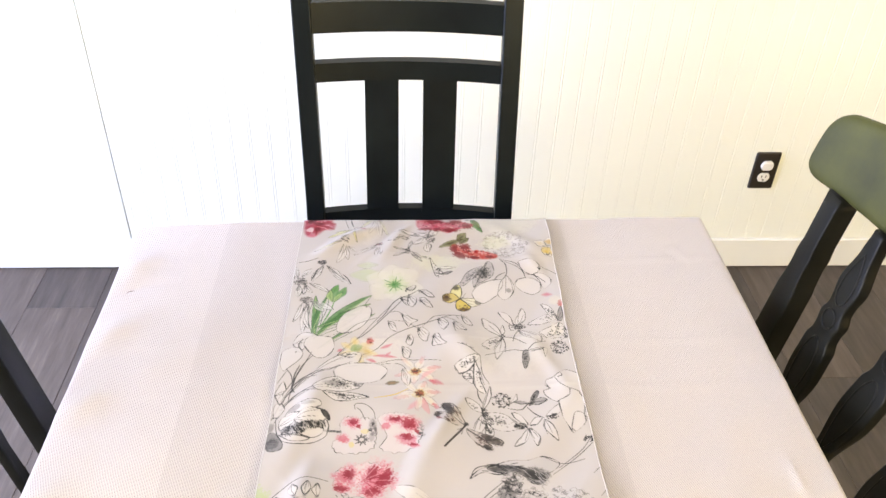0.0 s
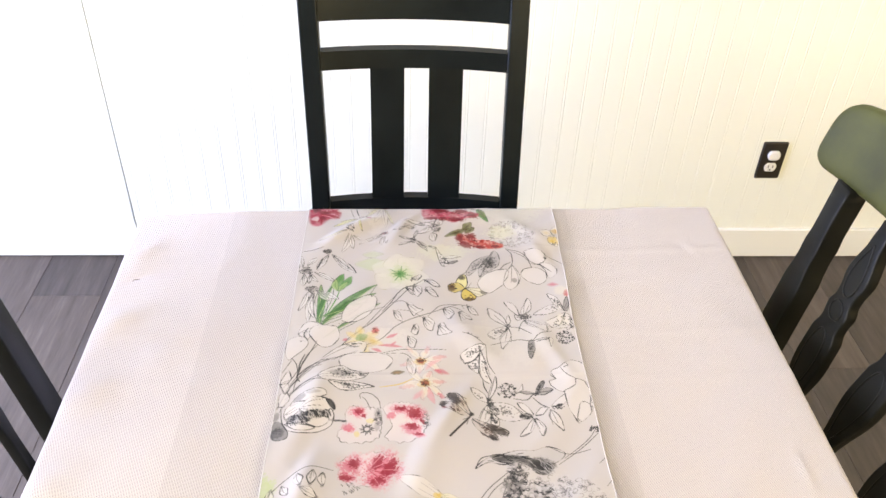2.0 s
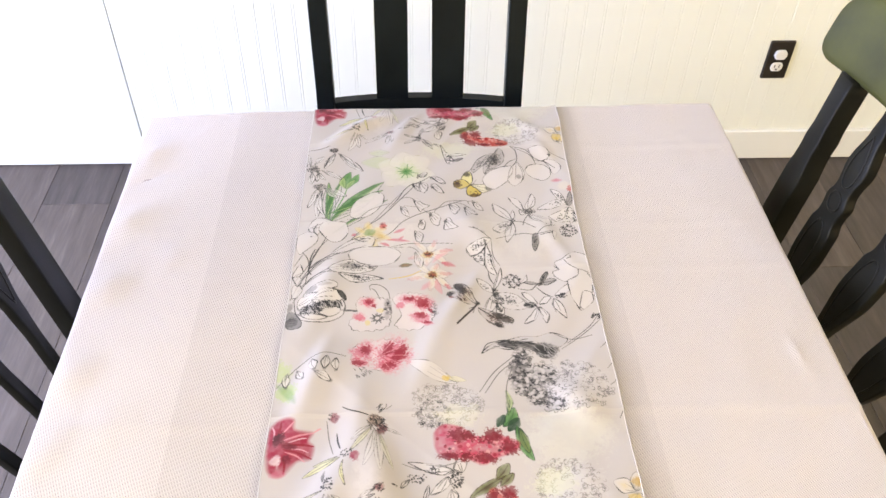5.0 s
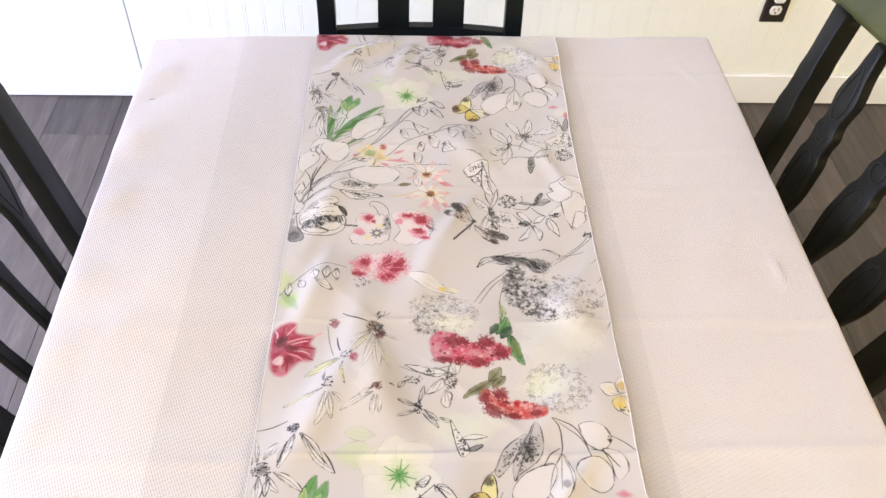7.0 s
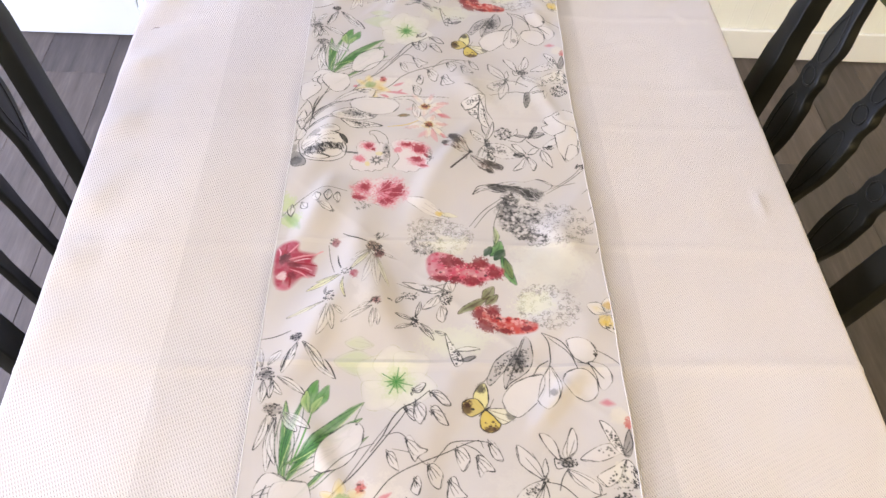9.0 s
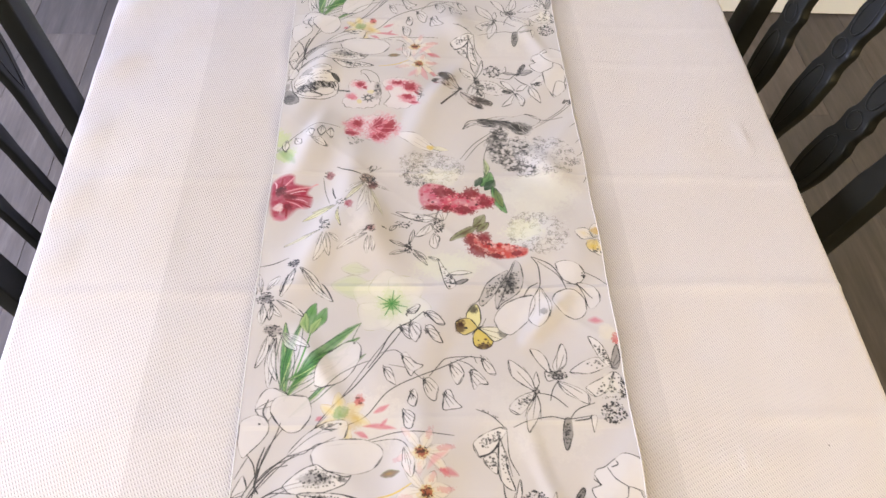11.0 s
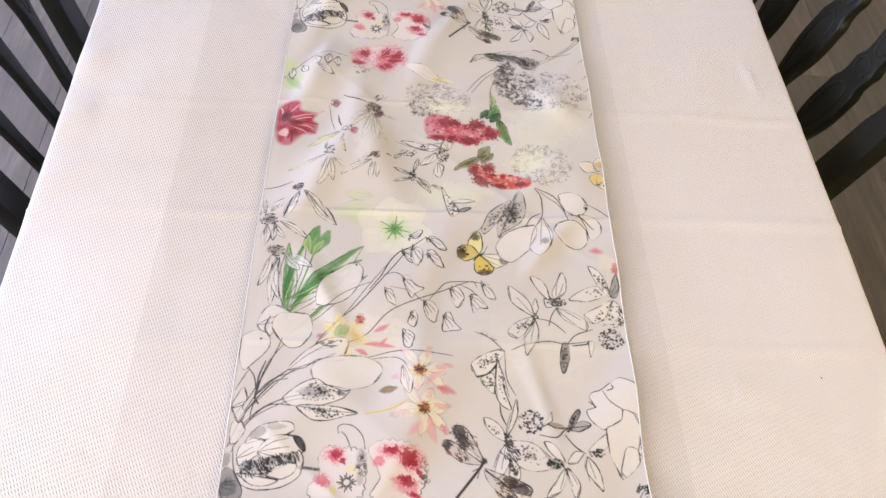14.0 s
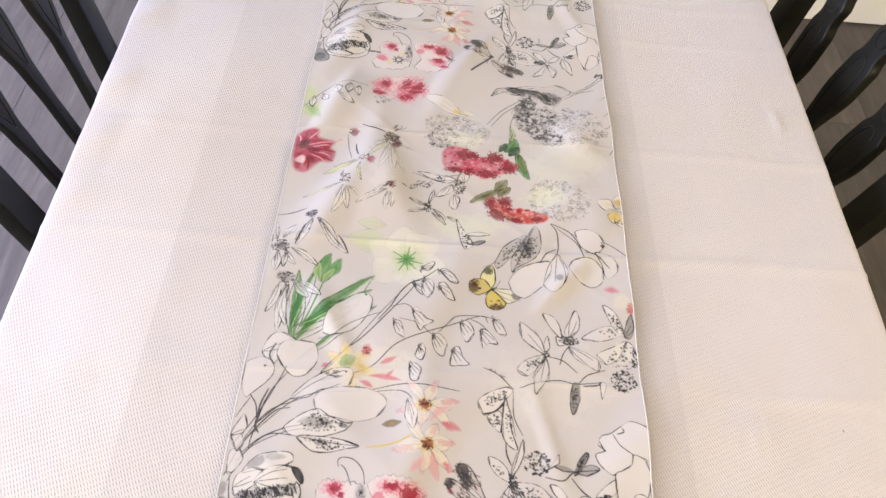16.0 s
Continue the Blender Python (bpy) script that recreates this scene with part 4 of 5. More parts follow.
for spot in ((-85, 829), (-173, 919), (-95, 921)):
    F.dots(spot, 1.5, 1.2, 3, 1.5, INK, 0.9, 0, 9)
F.line([(-127, 884), (-112, 880), (-98, 865), (-79, 855), (-67, 851)], 0.84, GREY, 0.8)
F.line([(-165, 918), (-171, 906), (-167, 893)], 2.01, GREY, 0.7)
F.line([(-188, 999), (-173, 973), (-157, 931), (-153, 918)], 1.09, INK, 0.7)
F.line([(-171, 988), (-171, 962), (-166, 943)], 2.17, GREY, 0.8)
F.line([(-171, 979), (-158, 964), (-144, 952)], 1.67, INK, 0.65)
F.line([(-181, 1010), (-165, 993), (-146, 983), (-130, 979)], 1.09, INK, 0.8)
F.line([(-182, 950), (-175, 960), (-172, 973)], 1.17, INK, 0.8)
F.line([(-191, 974), (-186, 963), (-181, 953)], 1.00, GREY, 0.8)
outlined([(-189, 1027), (-190, 1008), (-182, 1005), (-177, 1013), (-180, 1021), (-184, 1027)], FRUIT, 0.8)
outlined([(-192, 992), (-188, 979), (-183, 971), (-179, 982), (-182, 991), (-179, 999), (-184, 1007)], FRUIT, 0.6, veins=2)
F.dots((-192, 992), 3.0, 1.1, 10, 1.20, INK, 0.9, 0, 172)
# spotted leaves
outlined([(-146, 982), (-134, 970), (-124, 964), (-116, 962), (-105, 969), (-88, 975), (-83, 973), (-88, 981), (-96, 985), (-108, 989), (-129, 991), (-141, 988)], WHITE, 0.5, 0.9, 0.9)
F.wash((-116, 975), 15.1, 6.9, GREY, 0.5)
F.wash((-91, 978), 5.1, 2.9, GREY, 0.6)
F.specks([(-132, 980), (-124, 967), (-116, 964), (-102, 973), (-84, 974), (-94, 983), (-114, 985), (-125, 985)], 130, 1.70, 173)
outlined([(-132, 991), (-119, 989), (-93, 991), (-75, 997), (-87, 1000), (-102, 1004), (-115, 1004), (-124, 999)], WHITE, 0.5, 0.95, 1.0)
F.specks([(-128, 992), (-116, 991), (-95, 993), (-84, 998), (-102, 1002), (-115, 1001)], 110, 1.61, 174)
F.line([(-130, 991), (-108, 994), (-77, 997)], 0.76, INK, 0.7)
# butterfly
outlined([(45, 810), (35, 802), (34, 793), (40, 783), (46, 780), (49, 788), (49, 802)], (0.70, 0.65, 0.36), 0.95, 0.95, 1.2)
outlined([(45, 810), (38, 799), (29, 799), (22, 804), (23, 814), (31, 819), (39, 815)], (0.60, 0.50, 0.20), 0.95, 0.95, 1.2)
outlined([(45, 811), (40, 821), (41, 832), (49, 837), (58, 833), (61, 824), (54, 815)], (0.62, 0.50, 0.14), 0.95, 0.95, 1.2)
outlined([(47, 810), (62, 809), (73, 809), (79, 814), (73, 822), (62, 827), (54, 818)], (0.70, 0.66, 0.50), 0.9, 0.95, 1.0, veins=3)
F.wash((27, 808), 6.2, 8.6, BROWN, 0.95, 0.2)
F.wash((42, 787), 6.9, 6.5, (0.10, 0.09, 0.07), 0.85, 0.4)
F.wash((51, 833), 9.4, 3.7, BROWN, 0.9, -0.1)
F.wash((72, 816), 5.3, 6.3, GREY, 0.85)
F.specks([(43, 824), (58, 824), (57, 833), (45, 834)], 16, 2.04, 175, BROWN)
F.dots((33, 810), 1.8, 1.7, 6, 1.95, INK, 0.9, 0, 8)
F.line([(39, 818), (45, 811), (51, 807)], 1.84, INK, 0.95)
F.line([(51, 806), (55, 798)], 0.50, INK, 0.7)
# outlined fruits and dark veined leaves
outlined([(108, 769), (110, 784), (103, 800), (90, 812), (79, 819), (68, 812), (64, 801), (68, 790), (78, 779), (92, 772)], FRUIT, 0.97)
outlined([(117, 759), (124, 772), (127, 788), (121, 803), (111, 812), (104, 807), (101, 800), (109, 784), (112, 768)], FRUIT, 0.85, veins=3)
F.wash((118, 793), 4.6, 5.2, GREY, 0.55)
outlined([(144, 764), (157, 765), (166, 776), (166, 789), (160, 798), (151, 801), (141, 796), (132, 787), (129, 777), (134, 768)], FRUIT, 0.97)
outlined([(138, 727), (151, 724), (164, 730), (170, 742), (164, 753), (154, 756), (145, 750), (140, 737)], FRUIT, 0.9)
outlined([(159, 755), (174, 757), (182, 768), (182, 778), (173, 788), (168, 784), (166, 770)], FRUIT, 0.75)
F.dots((168, 744), 1.7, 4.0, 9, 1.80, INK, 0.9, 0, 176)
F.line([(111, 718), (118, 729), (119, 748), (117, 759)], 1.51, GREY, 0.9)
F.line([(112, 718), (131, 727), (141, 743), (146, 764)], 1.17, INK, 0.8)
F.line([(118, 723), (136, 739), (145, 755)], 0.76, INK, 0.7)
F.line([(147, 755), (161, 759), (174, 774)], 1.17, INK, 0.85)
F.line([(170, 740), (183, 748), (196, 761)], 1.00, GREY, 0.9)
F.line([(99, 769), (106, 759), (116, 752)], 1.34, INK, 0.8)
outlined([(51, 782), (49, 775), (58, 754), (68, 744), (83, 736), (79, 750), (67, 766), (55, 780)], PALE, 0.5, 0.95, 1.0)
outlined([(68, 786), (67, 770), (74, 754), (85, 737), (92, 722), (98, 728), (100, 745), (96, 761), (86, 771), (74, 779)], PALE, 0.45, 0.95, 1.0)
F.wash((84, 753), 9.0, 13.3, INK, 0.5)
F.specks([(52, 777), (60, 756), (80, 739), (74, 754), (61, 770)], 60, 1.70, 177)
F.specks([(69, 779), (71, 762), (84, 741), (96, 737), (96, 757), (83, 770)], 130, 1.95, 178)
F.line([(69, 784), (79, 760), (92, 724)], 0.84, INK, 0.85)
F.line([(41, 780), (48, 775), (56, 759)], 0.68, GREY, 0.8)
# snow-drop chains
F.line([(-8, 870), (1, 858), (11, 848), (34, 846), (53, 849)], 0.84, INK, 0.8)
F.line([(-59, 843), (-44, 839), (-34, 846)], 0.76, INK, 0.8)
F.line([(-49, 857), (-29, 862), (-17, 872), (-8, 875)], 0.68, GREY, 0.8)
F.line([(20, 849), (33, 855), (42, 864)], 0.76, INK, 0.7)
for i, form in enumerate(([(-36, 846), (-31, 843), (-23, 855), (-14, 858), (-23, 865), (-27, 870), (-33, 859)], [(-54, 861), (-47, 862), (-42, 880), (-49, 876), (-53, 870)], [(-13, 874), (-7, 872), (1, 882), (-2, 897), (-10, 893), (-14, 882)],
        [(-27, 889), (-23, 885), (-20, 894), (-23, 904), (-30, 899)], [(14, 855), (22, 854), (28, 867), (21, 879), (15, 868)], [(34, 864), (42, 864), (52, 879), (43, 879), (37, 885)],
        [(47, 848), (53, 848), (61, 867), (54, 867), (49, 860)], [(7, 888), (13, 885), (18, 898), (24, 905), (13, 907), (5, 906)], [(-35, 909), (-29, 908), (-23, 915), (-26, 927), (-33, 925)])):
    outlined(form, FRUIT, 0.75, 0.9, 0.9, veins=3)
    F.hatch(form[0], 2.2, 4, 8, INK, 0.75, 1.2, 180 + i, 0.55, 1.4)
for i, form in enumerate(([(-37, 810), (-31, 807), (-22, 815), (-17, 825), (-27, 826), (-34, 819)], [(-27, 804), (-17, 808), (-16, 820), (-21, 830), (-28, 821)], [(-11, 813), (-5, 809), (3, 820), (7, 830), (-3, 827)], [(-10, 792), (-1, 792), (10, 807), (1, 807)], [(-30, 789), (-21, 780), (-16, 782), (-22, 792)])):
    outlined(form, FRUIT, 0.7, 0.95, 1.0, veins=3)
    F.hatch(form[0], 3, 5, 9, INK, 0.8, 1.0, 190 + i, 0.6, 1.4)
F.line([(-70, 860), (-59, 843), (-50, 823), (-40, 810), (-27, 803), (-12, 790)], 1.51, INK, 0.75)
# pink trio
outlined([(-108, 1041), (-104, 1031), (-95, 1029), (-87, 1032), (-80, 1030), (-69, 1035), (-64, 1047), (-65, 1063), (-67, 1075), (-86, 1083), (-108, 1081), (-115, 1067), (-105, 1058)], (0.70, 0.635, 0.61), 0.45, 0.6, 0.7, frill=1.2)
outlined([(-63, 1034), (-57, 1027), (-44, 1024), (-30, 1026), (-20, 1031), (-13, 1041), (-9, 1055), (-13, 1066), (-20, 1078), (-42, 1083), (-59, 1075), (-52, 1058)], (0.71, 0.64, 0.615), 0.6, 0.6, 0.7, frill=1.2)
outlined([(-110, 502), (-104, 489), (-87, 483), (-69, 480), (-50, 489), (-48, 502), (-53, 516), (-67, 525), (-89, 528), (-103, 521)], (0.71, 0.62, 0.61), 0.55, 0.4, 0.6, frill=1.2)
for c, ru, rv, t in (((-93, 1038), 10.4, 8.3, 0.3), ((-102, 1062), 7.8, 7.3, 0.0), ((-42, 1035), 11.5, 7.1, 0.1), ((-24, 1043), 12.5, 12.7, -0.5), ((-28, 1063), 12.4, 8.0, 0.3), ((-20, 1074), 7.3, 4.2, 0.4), ((-53, 1044), 5.8, 5.6, 0.0), ((-96, 499), 14.0, 14.9, 0.2), ((-61, 503), 21.0, 24.7, 0.5), ((-99, 516), 12.0, 8.5, 0.2), ((-70, 519), 12.7, 9.7, 0.0)):
    F.wash(c, ru * 1.15, rv * 1.15, BLUSH, 0.5, t, 0.5)
    F.wash(c, ru * 0.85, rv * 0.85, ROSE, 0.6, t, 0.5, 0.3)
for c, ru, rv, t in (((-92, 1037), 5.3, 4.4, 0.4), ((-86, 1043), 3.8, 2.5, 0.7), ((-42, 1034), 6.4, 4.4, 0.1), ((-25, 1042), 7.6, 8.3, -0.4), ((-16, 1054), 7.4, 2.5, 0.9), ((-28, 1060), 6.8, 4.3, 0.2), ((-21, 1073), 4.9, 2.4, 0.4), ((-94, 496), 6.6, 7.4, 0.2), ((-54, 503), 8.2, 16.1, 0.5), ((-66, 495), 5.5, 12.5, 0.3), ((-101, 517), 8.4, 4.8, 0.2), ((-68, 520), 8.2, 4.8, 0.0)):
    F.wash(c, ru, rv, CRIMSON, 0.95, t, 0.35, 0.4)
F.wash((-83, 503), 4.5, 7.0, (0.74, 0.66, 0.65), 0.85)
F.dots((-83, 503), 5.4, 11.3, 16, 1.35, ROSE, 0.75, 0, 97)
for k in range(9):
    q = -1.0 + k * 0.26
    F.line([(-77, 504), ((-77, 504)[0] + 28 * math.cos(q), (-77, 504)[1] + 24 * math.sin(q))], 0.92, CRIMSON if k % 2 else BLUSH, 0.55)
F.wash((-69, 1040), 4.8, 8.4, GREY, 0.4)
F.wash((-69, 1060), 3.7, 7.2, GREY, 0.35)
F.wash((-78, 1051), 4.8, 3.1, (0.70, 0.60, 0.22), 0.75)
F.wash((-92, 1070), 4.3, 4.5, (0.68, 0.58, 0.24), 0.7)
for k in range(26):
    c, q = (-81, 1063), k * 0.245
    m = 6.5 + 2.5 * math.sin(k * 2.1)
    F.line([(c[0] + 3 * math.cos(q), c[1] + 3 * math.sin(q)), (c[0] + m * math.cos(q), c[1] + m * math.sin(q))], 1.00, INK, 0.75)
F.wash((-81, 1064), 2.1, 2.0, (0.62, 0.57, 0.5), 0.8)
F.lace((-68, 1049), 4.3, 10.4, 30, 95, 0, INK, 0.5, 2.4)
F.lace((-11, 1052), 3.1, 11.5, 22, 99, 0, GREY, 0.6, 2.6)
F.hatch((-96, 530), 10.7, 8.0, 18, GREY, 0.7, 0.9, 96, 0.8, 0.6)
F.line([(-91, 1017), (-92, 1011), (-88, 1008), (-78, 1010), (-69, 1020), (-66, 1033)], 0.76, INK, 0.8)
F.line([(-89, 1015), (-84, 1020), (-78, 1034)], 0.68, INK, 0.7)
F.line([(-125, 1049), (-107, 1051)], 3.85, GREY, 0.6, False)
# peony in ink
outlined([(-175, 1027), (-170, 1016), (-161, 1009), (-148, 1006), (-135, 1007), (-132, 1014), (-139, 1019), (-148, 1023), (-162, 1024)], WHITE, 0.5, 0.8, 0.8)
F.wash((-165, 1017), 8.1, 4.9, GREY, 0.55, -0.5)
F.wash((-147, 1011), 9.2, 3.3, GREY, 0.35)
outlined([(-181, 1041), (-179, 1029), (-167, 1022), (-157, 1025), (-160, 1035), (-169, 1043), (-178, 1048)], WHITE, 0.6, 0.85, 0.8, veins=2)
outlined([(-163, 1035), (-156, 1024), (-142, 1019), (-127, 1021), (-122, 1032), (-127, 1039), (-142, 1039), (-157, 1043)], WHITE, 0.6, 0.85, 0.8, veins=3)
outlined([(-179, 1055), (-174, 1065), (-161, 1070), (-146, 1069), (-134, 1065), (-123, 1056), (-121, 1042), (-126, 1033), (-129, 1042), (-143, 1050), (-160, 1056)], FRUIT, 0.7, 0.9, 0.9)
outlined([(-153, 1057), (-146, 1049), (-135, 1045), (-127, 1046), (-129, 1054), (-140, 1060)], FRUIT, 0.8, 0.9, 0.8)
outlined([(-179, 1055), (-167, 1057), (-153, 1059), (-142, 1061), (-152, 1066), (-166, 1065)], FRUIT, 0.7, 0.8, 0.8)
for c, ru, rv in (((-169, 1048), 9.6, 6.2), ((-154, 1044), 11.2, 4.7), ((-140, 1040), 10.1, 4.2), ((-130, 1038), 4.5, 4.2)):
    F.wash(c, ru * 0.9, rv * 0.8, INK, 0.6, -0.2)
    F.hatch(c, ru, rv, 46, INK, 0.95, 1.25, int(ru + rv) + 200, 0.8, 1.1)
    F.hatch(c, ru, rv, 14, (0.45, 0.43, 0.41), 0.7, 1.0, int(ru + rv) + 230, 0.9, 1.0)
F.hatch((-156, 1051), 5.6, 4.6, 20, INK, 0.9, 0.9, 240, 1.2, 0.9)
outlined([(-132, 1020), (-125, 1021), (-121, 1028), (-121, 1034), (-127, 1029)], INK, 0.85, 0.95, 1.0)
outlined([(-194, 1065), (-191, 1051), (-183, 1052), (-173, 1068), (-174, 1078), (-188, 1079)], GREY, 0.6, 0.95, 1.0, veins=3)
F.wash((-185, 1067), 7.8, 11.0, INK, 0.6)
F.wash((-191, 1043), 5.2, 7.3, INK, 0.45)
F.line([(-186, 1030), (-182, 1051), (-173, 1067)], 1.00, INK, 0.8)
# speckled lilies on a branch
F.line([(74, 928), (89, 922), (112, 917), (129, 920), (156, 916)], 1.09, INK, 0.8)
F.line([(131, 920), (141, 909), (159, 902)], 1.09, INK, 0.8)
F.line([(67, 932), (68, 958), (76, 976)], 0.84, INK, 0.8)
F.line([(38, 908), (52, 915), (66, 929)], 0.84, INK, 0.75)
F.dots((53, 915), 12.1, 1.6, 12, 1.20, INK, 0.8, 0.6, 132)
outlined([(33, 945), (43, 935), (60, 928), (67, 930), (59, 942), (48, 955), (39, 958)], WHITE, 0.6, 0.95, 1.0)
F.specks([(37, 945), (46, 936), (64, 930), (57, 942), (45, 949)], 70, 1.70, 129)
F.line([(38, 957), (49, 954), (59, 944)], 2.51, INK, 0.75)
outlined([(42, 959), (54, 953), (56, 964), (55, 974), (48, 969)], WHITE, 0.5, 0.85, 0.9)
F.specks([(43, 960), (53, 955), (55, 967), (50, 970)], 26, 1.70, 130)
outlined([(59, 939), (63, 952), (65, 970), (71, 990), (61, 985), (56, 970)], WHITE, 0.5, 0.9, 1.0, veins=2)
F.specks([(60, 942), (65, 952), (66, 970), (69, 988), (60, 970)], 44, 1.70, 131)
F.line([(60, 985), (61, 996), (65, 1006)], 1.51, INK, 0.8)
outlined([(100, 888), (89, 881), (77, 870), (75, 851), (87, 859), (97, 873)], FRUIT, 0.8, 0.9, 0.9, veins=3)
outlined([(99, 889), (82, 895), (71, 908), (81, 915), (94, 901)], FRUIT, 0.7, 0.85, 0.9)
F.specks([(97, 890), (82, 896), (75, 907), (83, 909), (93, 900)], 40, 1.70, 121)
outlined([(100, 892), (103, 906), (98, 921), (89, 934), (88, 916), (95, 903)], FRUIT, 0.7, 0.9, 0.9, veins=3)
outlined([(100, 888), (99, 876), (103, 865), (105, 878)], FRUIT, 0.6, 0.85, 0.8)
F.line([(101, 890), (117, 894), (131, 907)], 1.00, INK, 0.8)
F.dots((100, 888), 4.3, 4.0, 20, 1.65, INK, 0.9, 0, 133)
outlined([(118, 867), (109, 858), (103, 848), (99, 838), (109, 840), (116, 851)], FRUIT, 0.85, 0.9, 0.9)
outlined([(125, 865), (121, 858), (127, 844), (133, 831), (137, 840), (135, 856)], FRUIT, 0.85, 0.9, 0.9, veins=2)
outlined([(138, 866), (154, 854), (169, 850), (184, 856), (171, 864), (155, 869)], FRUIT, 0.75, 0.85, 0.8)
F.specks([(154, 856), (172, 851), (181, 856), (165, 864)], 16, 1.70, 134)
outlined([(124, 877), (139, 882), (153, 892), (153, 903), (140, 897), (129, 889)], FRUIT, 0.75, 0.9, 0.8, veins=2)
outlined([(112, 865), (114, 876), (125, 872), (119, 867)], FRUIT, 0.7, 0.9, 0.8)
F.wash((125, 869), 9.7, 4.8, GREY, 0.6)
F.dots((125, 869), 10.2, 5.5, 60, 1.65, INK, 0.9, 0.1, 123)
F.line([(125, 875), (118, 886), (114, 899)], 1.00, INK, 0.8)
outlined([(182, 862), (172, 853), (166, 839), (162, 824), (172, 831), (179, 846)], WHITE, 0.6, 0.95, 1.0)
F.specks([(181, 860), (172, 851), (165, 832), (173, 835), (179, 848)], 46, 1.88, 128)
outlined([(182, 862), (184, 848), (190, 835), (192, 849), (188, 863)], GREY, 0.5, 0.95, 1.0, veins=3)
outlined([(183, 867), (170, 874), (152, 885), (161, 895), (175, 886)], WHITE, 0.5, 0.8, 0.8)
outlined([(184, 867), (192, 877), (192, 894), (184, 891), (180, 879)], WHITE, 0.5, 0.8, 0.8)
F.wash((176, 882), 9.3, 12.1, CREAM, 0.55)
F.specks([(160, 883), (179, 871), (193, 874), (192, 898), (178, 905), (164, 895)], 60, 1.88, 124)
F.hatch((189, 884), 3.6, 10.8, 26, INK, 0.8, 1.2, 127, 1.0, 0.9)
F.dots((177, 914), 12.6, 12.3, 150, 1.95, INK, 0.92, 0, 126)
F.dots((177, 914), 11.6, 11.6, 60, 1.80, (0.62, 0.58, 0.55), 0.9, 0, 136)
outlined([(126, 920), (132, 920), (132, 937), (126, 951), (123, 948), (123, 933)], GREY, 0.6, 0.95, 1.1)
F.specks([(126, 922), (131, 922), (131, 938), (126, 948), (124, 938)], 46, 1.70, 137)
outlined([(153, 916), (159, 918), (154, 934), (153, 926)], WHITE, 0.5, 0.8, 0.8)
F.line([(136, 922), (150, 920), (154, 916)], 1.84, INK, 0.75)
F.petal((181, 806), (165, 803), 9, ROSE, 0.55, None, soft=4)
F.wash((182, 820), 8.6, 10.2, (0.74, 0.68, 0.52), 0.5)
F.wash((190, 829), 3.7, 6.5, CORAL, 0.75, 0, 0.5, 0.6)
# speckled lilies below
F.dots((89, 1003), 12.0, 11.9, 150, 1.88, INK, 0.92, 0, 143)
F.dots((88, 1002), 11.1, 10.8, 70, 1.88, (0.62, 0.58, 0.55), 0.9, 0, 144)
outlined([(123, 1013), (127, 1000), (135, 990), (137, 994), (130, 1007)], GREY, 0.7, 0.95, 1.1)
F.specks([(124, 1010), (130, 998), (136, 992), (129, 1007)], 34, 1.61, 148)
F.line([(96, 1016), (112, 1019), (123, 1010), (146, 1007)], 1.34, INK, 0.85)
F.line([(120, 1016), (129, 1028), (138, 1035)], 1.34, INK, 0.85)
outlined([(104, 1006), (113, 1005), (123, 1009), (113, 1010)], GREY, 0.5, 0.9, 1.0)
outlined([(125, 1010), (138, 1002), (146, 1007), (134, 1013)], GREY, 0.4, 0.9, 1.0)
outlined([(98, 1009), (104, 1002), (109, 994), (109, 1003)], FRUIT, 0.6, 0.8, 0.8)
outlined([(64, 1022), (53, 1017), (46, 1008), (44, 999), (54, 1002), (62, 1011)], FRUIT, 0.8, 0.9, 0.9)
F.specks([(61, 1019), (52, 1014), (47, 1005), (56, 1008)], 16, 1.61, 141)
outlined([(64, 1019), (69, 1004), (76, 980), (77, 993), (71, 1009)], FRUIT, 0.8, 0.9, 0.9, veins=2)
outlined([(64, 1025), (56, 1039), (51, 1060), (60, 1055), (68, 1038)], FRUIT, 0.75, 0.9, 0.9, veins=3)
outlined([(65, 1025), (80, 1022), (95, 1028), (108, 1046), (91, 1052), (73, 1046)], FRUIT, 0.6, 0.85, 0.8)
F.specks([(69, 1027), (85, 1026), (100, 1038), (91, 1047), (75, 1041)], 70, 1.70, 142)
outlined([(68, 1041), (75, 1049), (74, 1060), (65, 1057)], WHITE, 0.5, 0.9, 0.9)
F.specks([(67, 1042), (74, 1049), (72, 1058), (65, 1053)], 30, 2.04, 149)
F.hatch((66, 1030), 8.0, 10.9, 30, INK, 0.85, 0.9, 139, 1.2, 0.7)
F.dots((66, 1019), 4.0, 5.0, 22, 1.65, INK, 0.9, 0, 140)
outlined([(118, 1043), (110, 1039), (103, 1031), (100, 1023), (108, 1025), (114, 1033)], FRUIT, 0.8, 0.9, 0.9)
F.wash((109, 1045), 7.2, 4.8, INK, 0.5)
F.dots((109, 1045), 8.2, 4.8, 50, 1.80, INK, 0.92, 0.2, 146)
outlined([(117, 1049), (109, 1059), (98, 1076), (111, 1071), (118, 1057)], FRUIT, 0.8, 0.9, 0.9, veins=2)
outlined([(119, 1049), (120, 1062), (125, 1077), (130, 1065), (123, 1052)], FRUIT, 0.8, 0.9, 0.9, veins=2)
outlined([(120, 1044), (128, 1033), (136, 1035), (129, 1044)], FRUIT, 0.7, 0.9, 0.9)
outlined([(141, 1033), (151, 1022), (166, 1013), (163, 1024), (153, 1033)], FRUIT, 0.7, 0.9, 0.9)
F.dots((149, 1035), 7.5, 3.8, 34, 1.72, INK, 0.92, -0.2, 145)
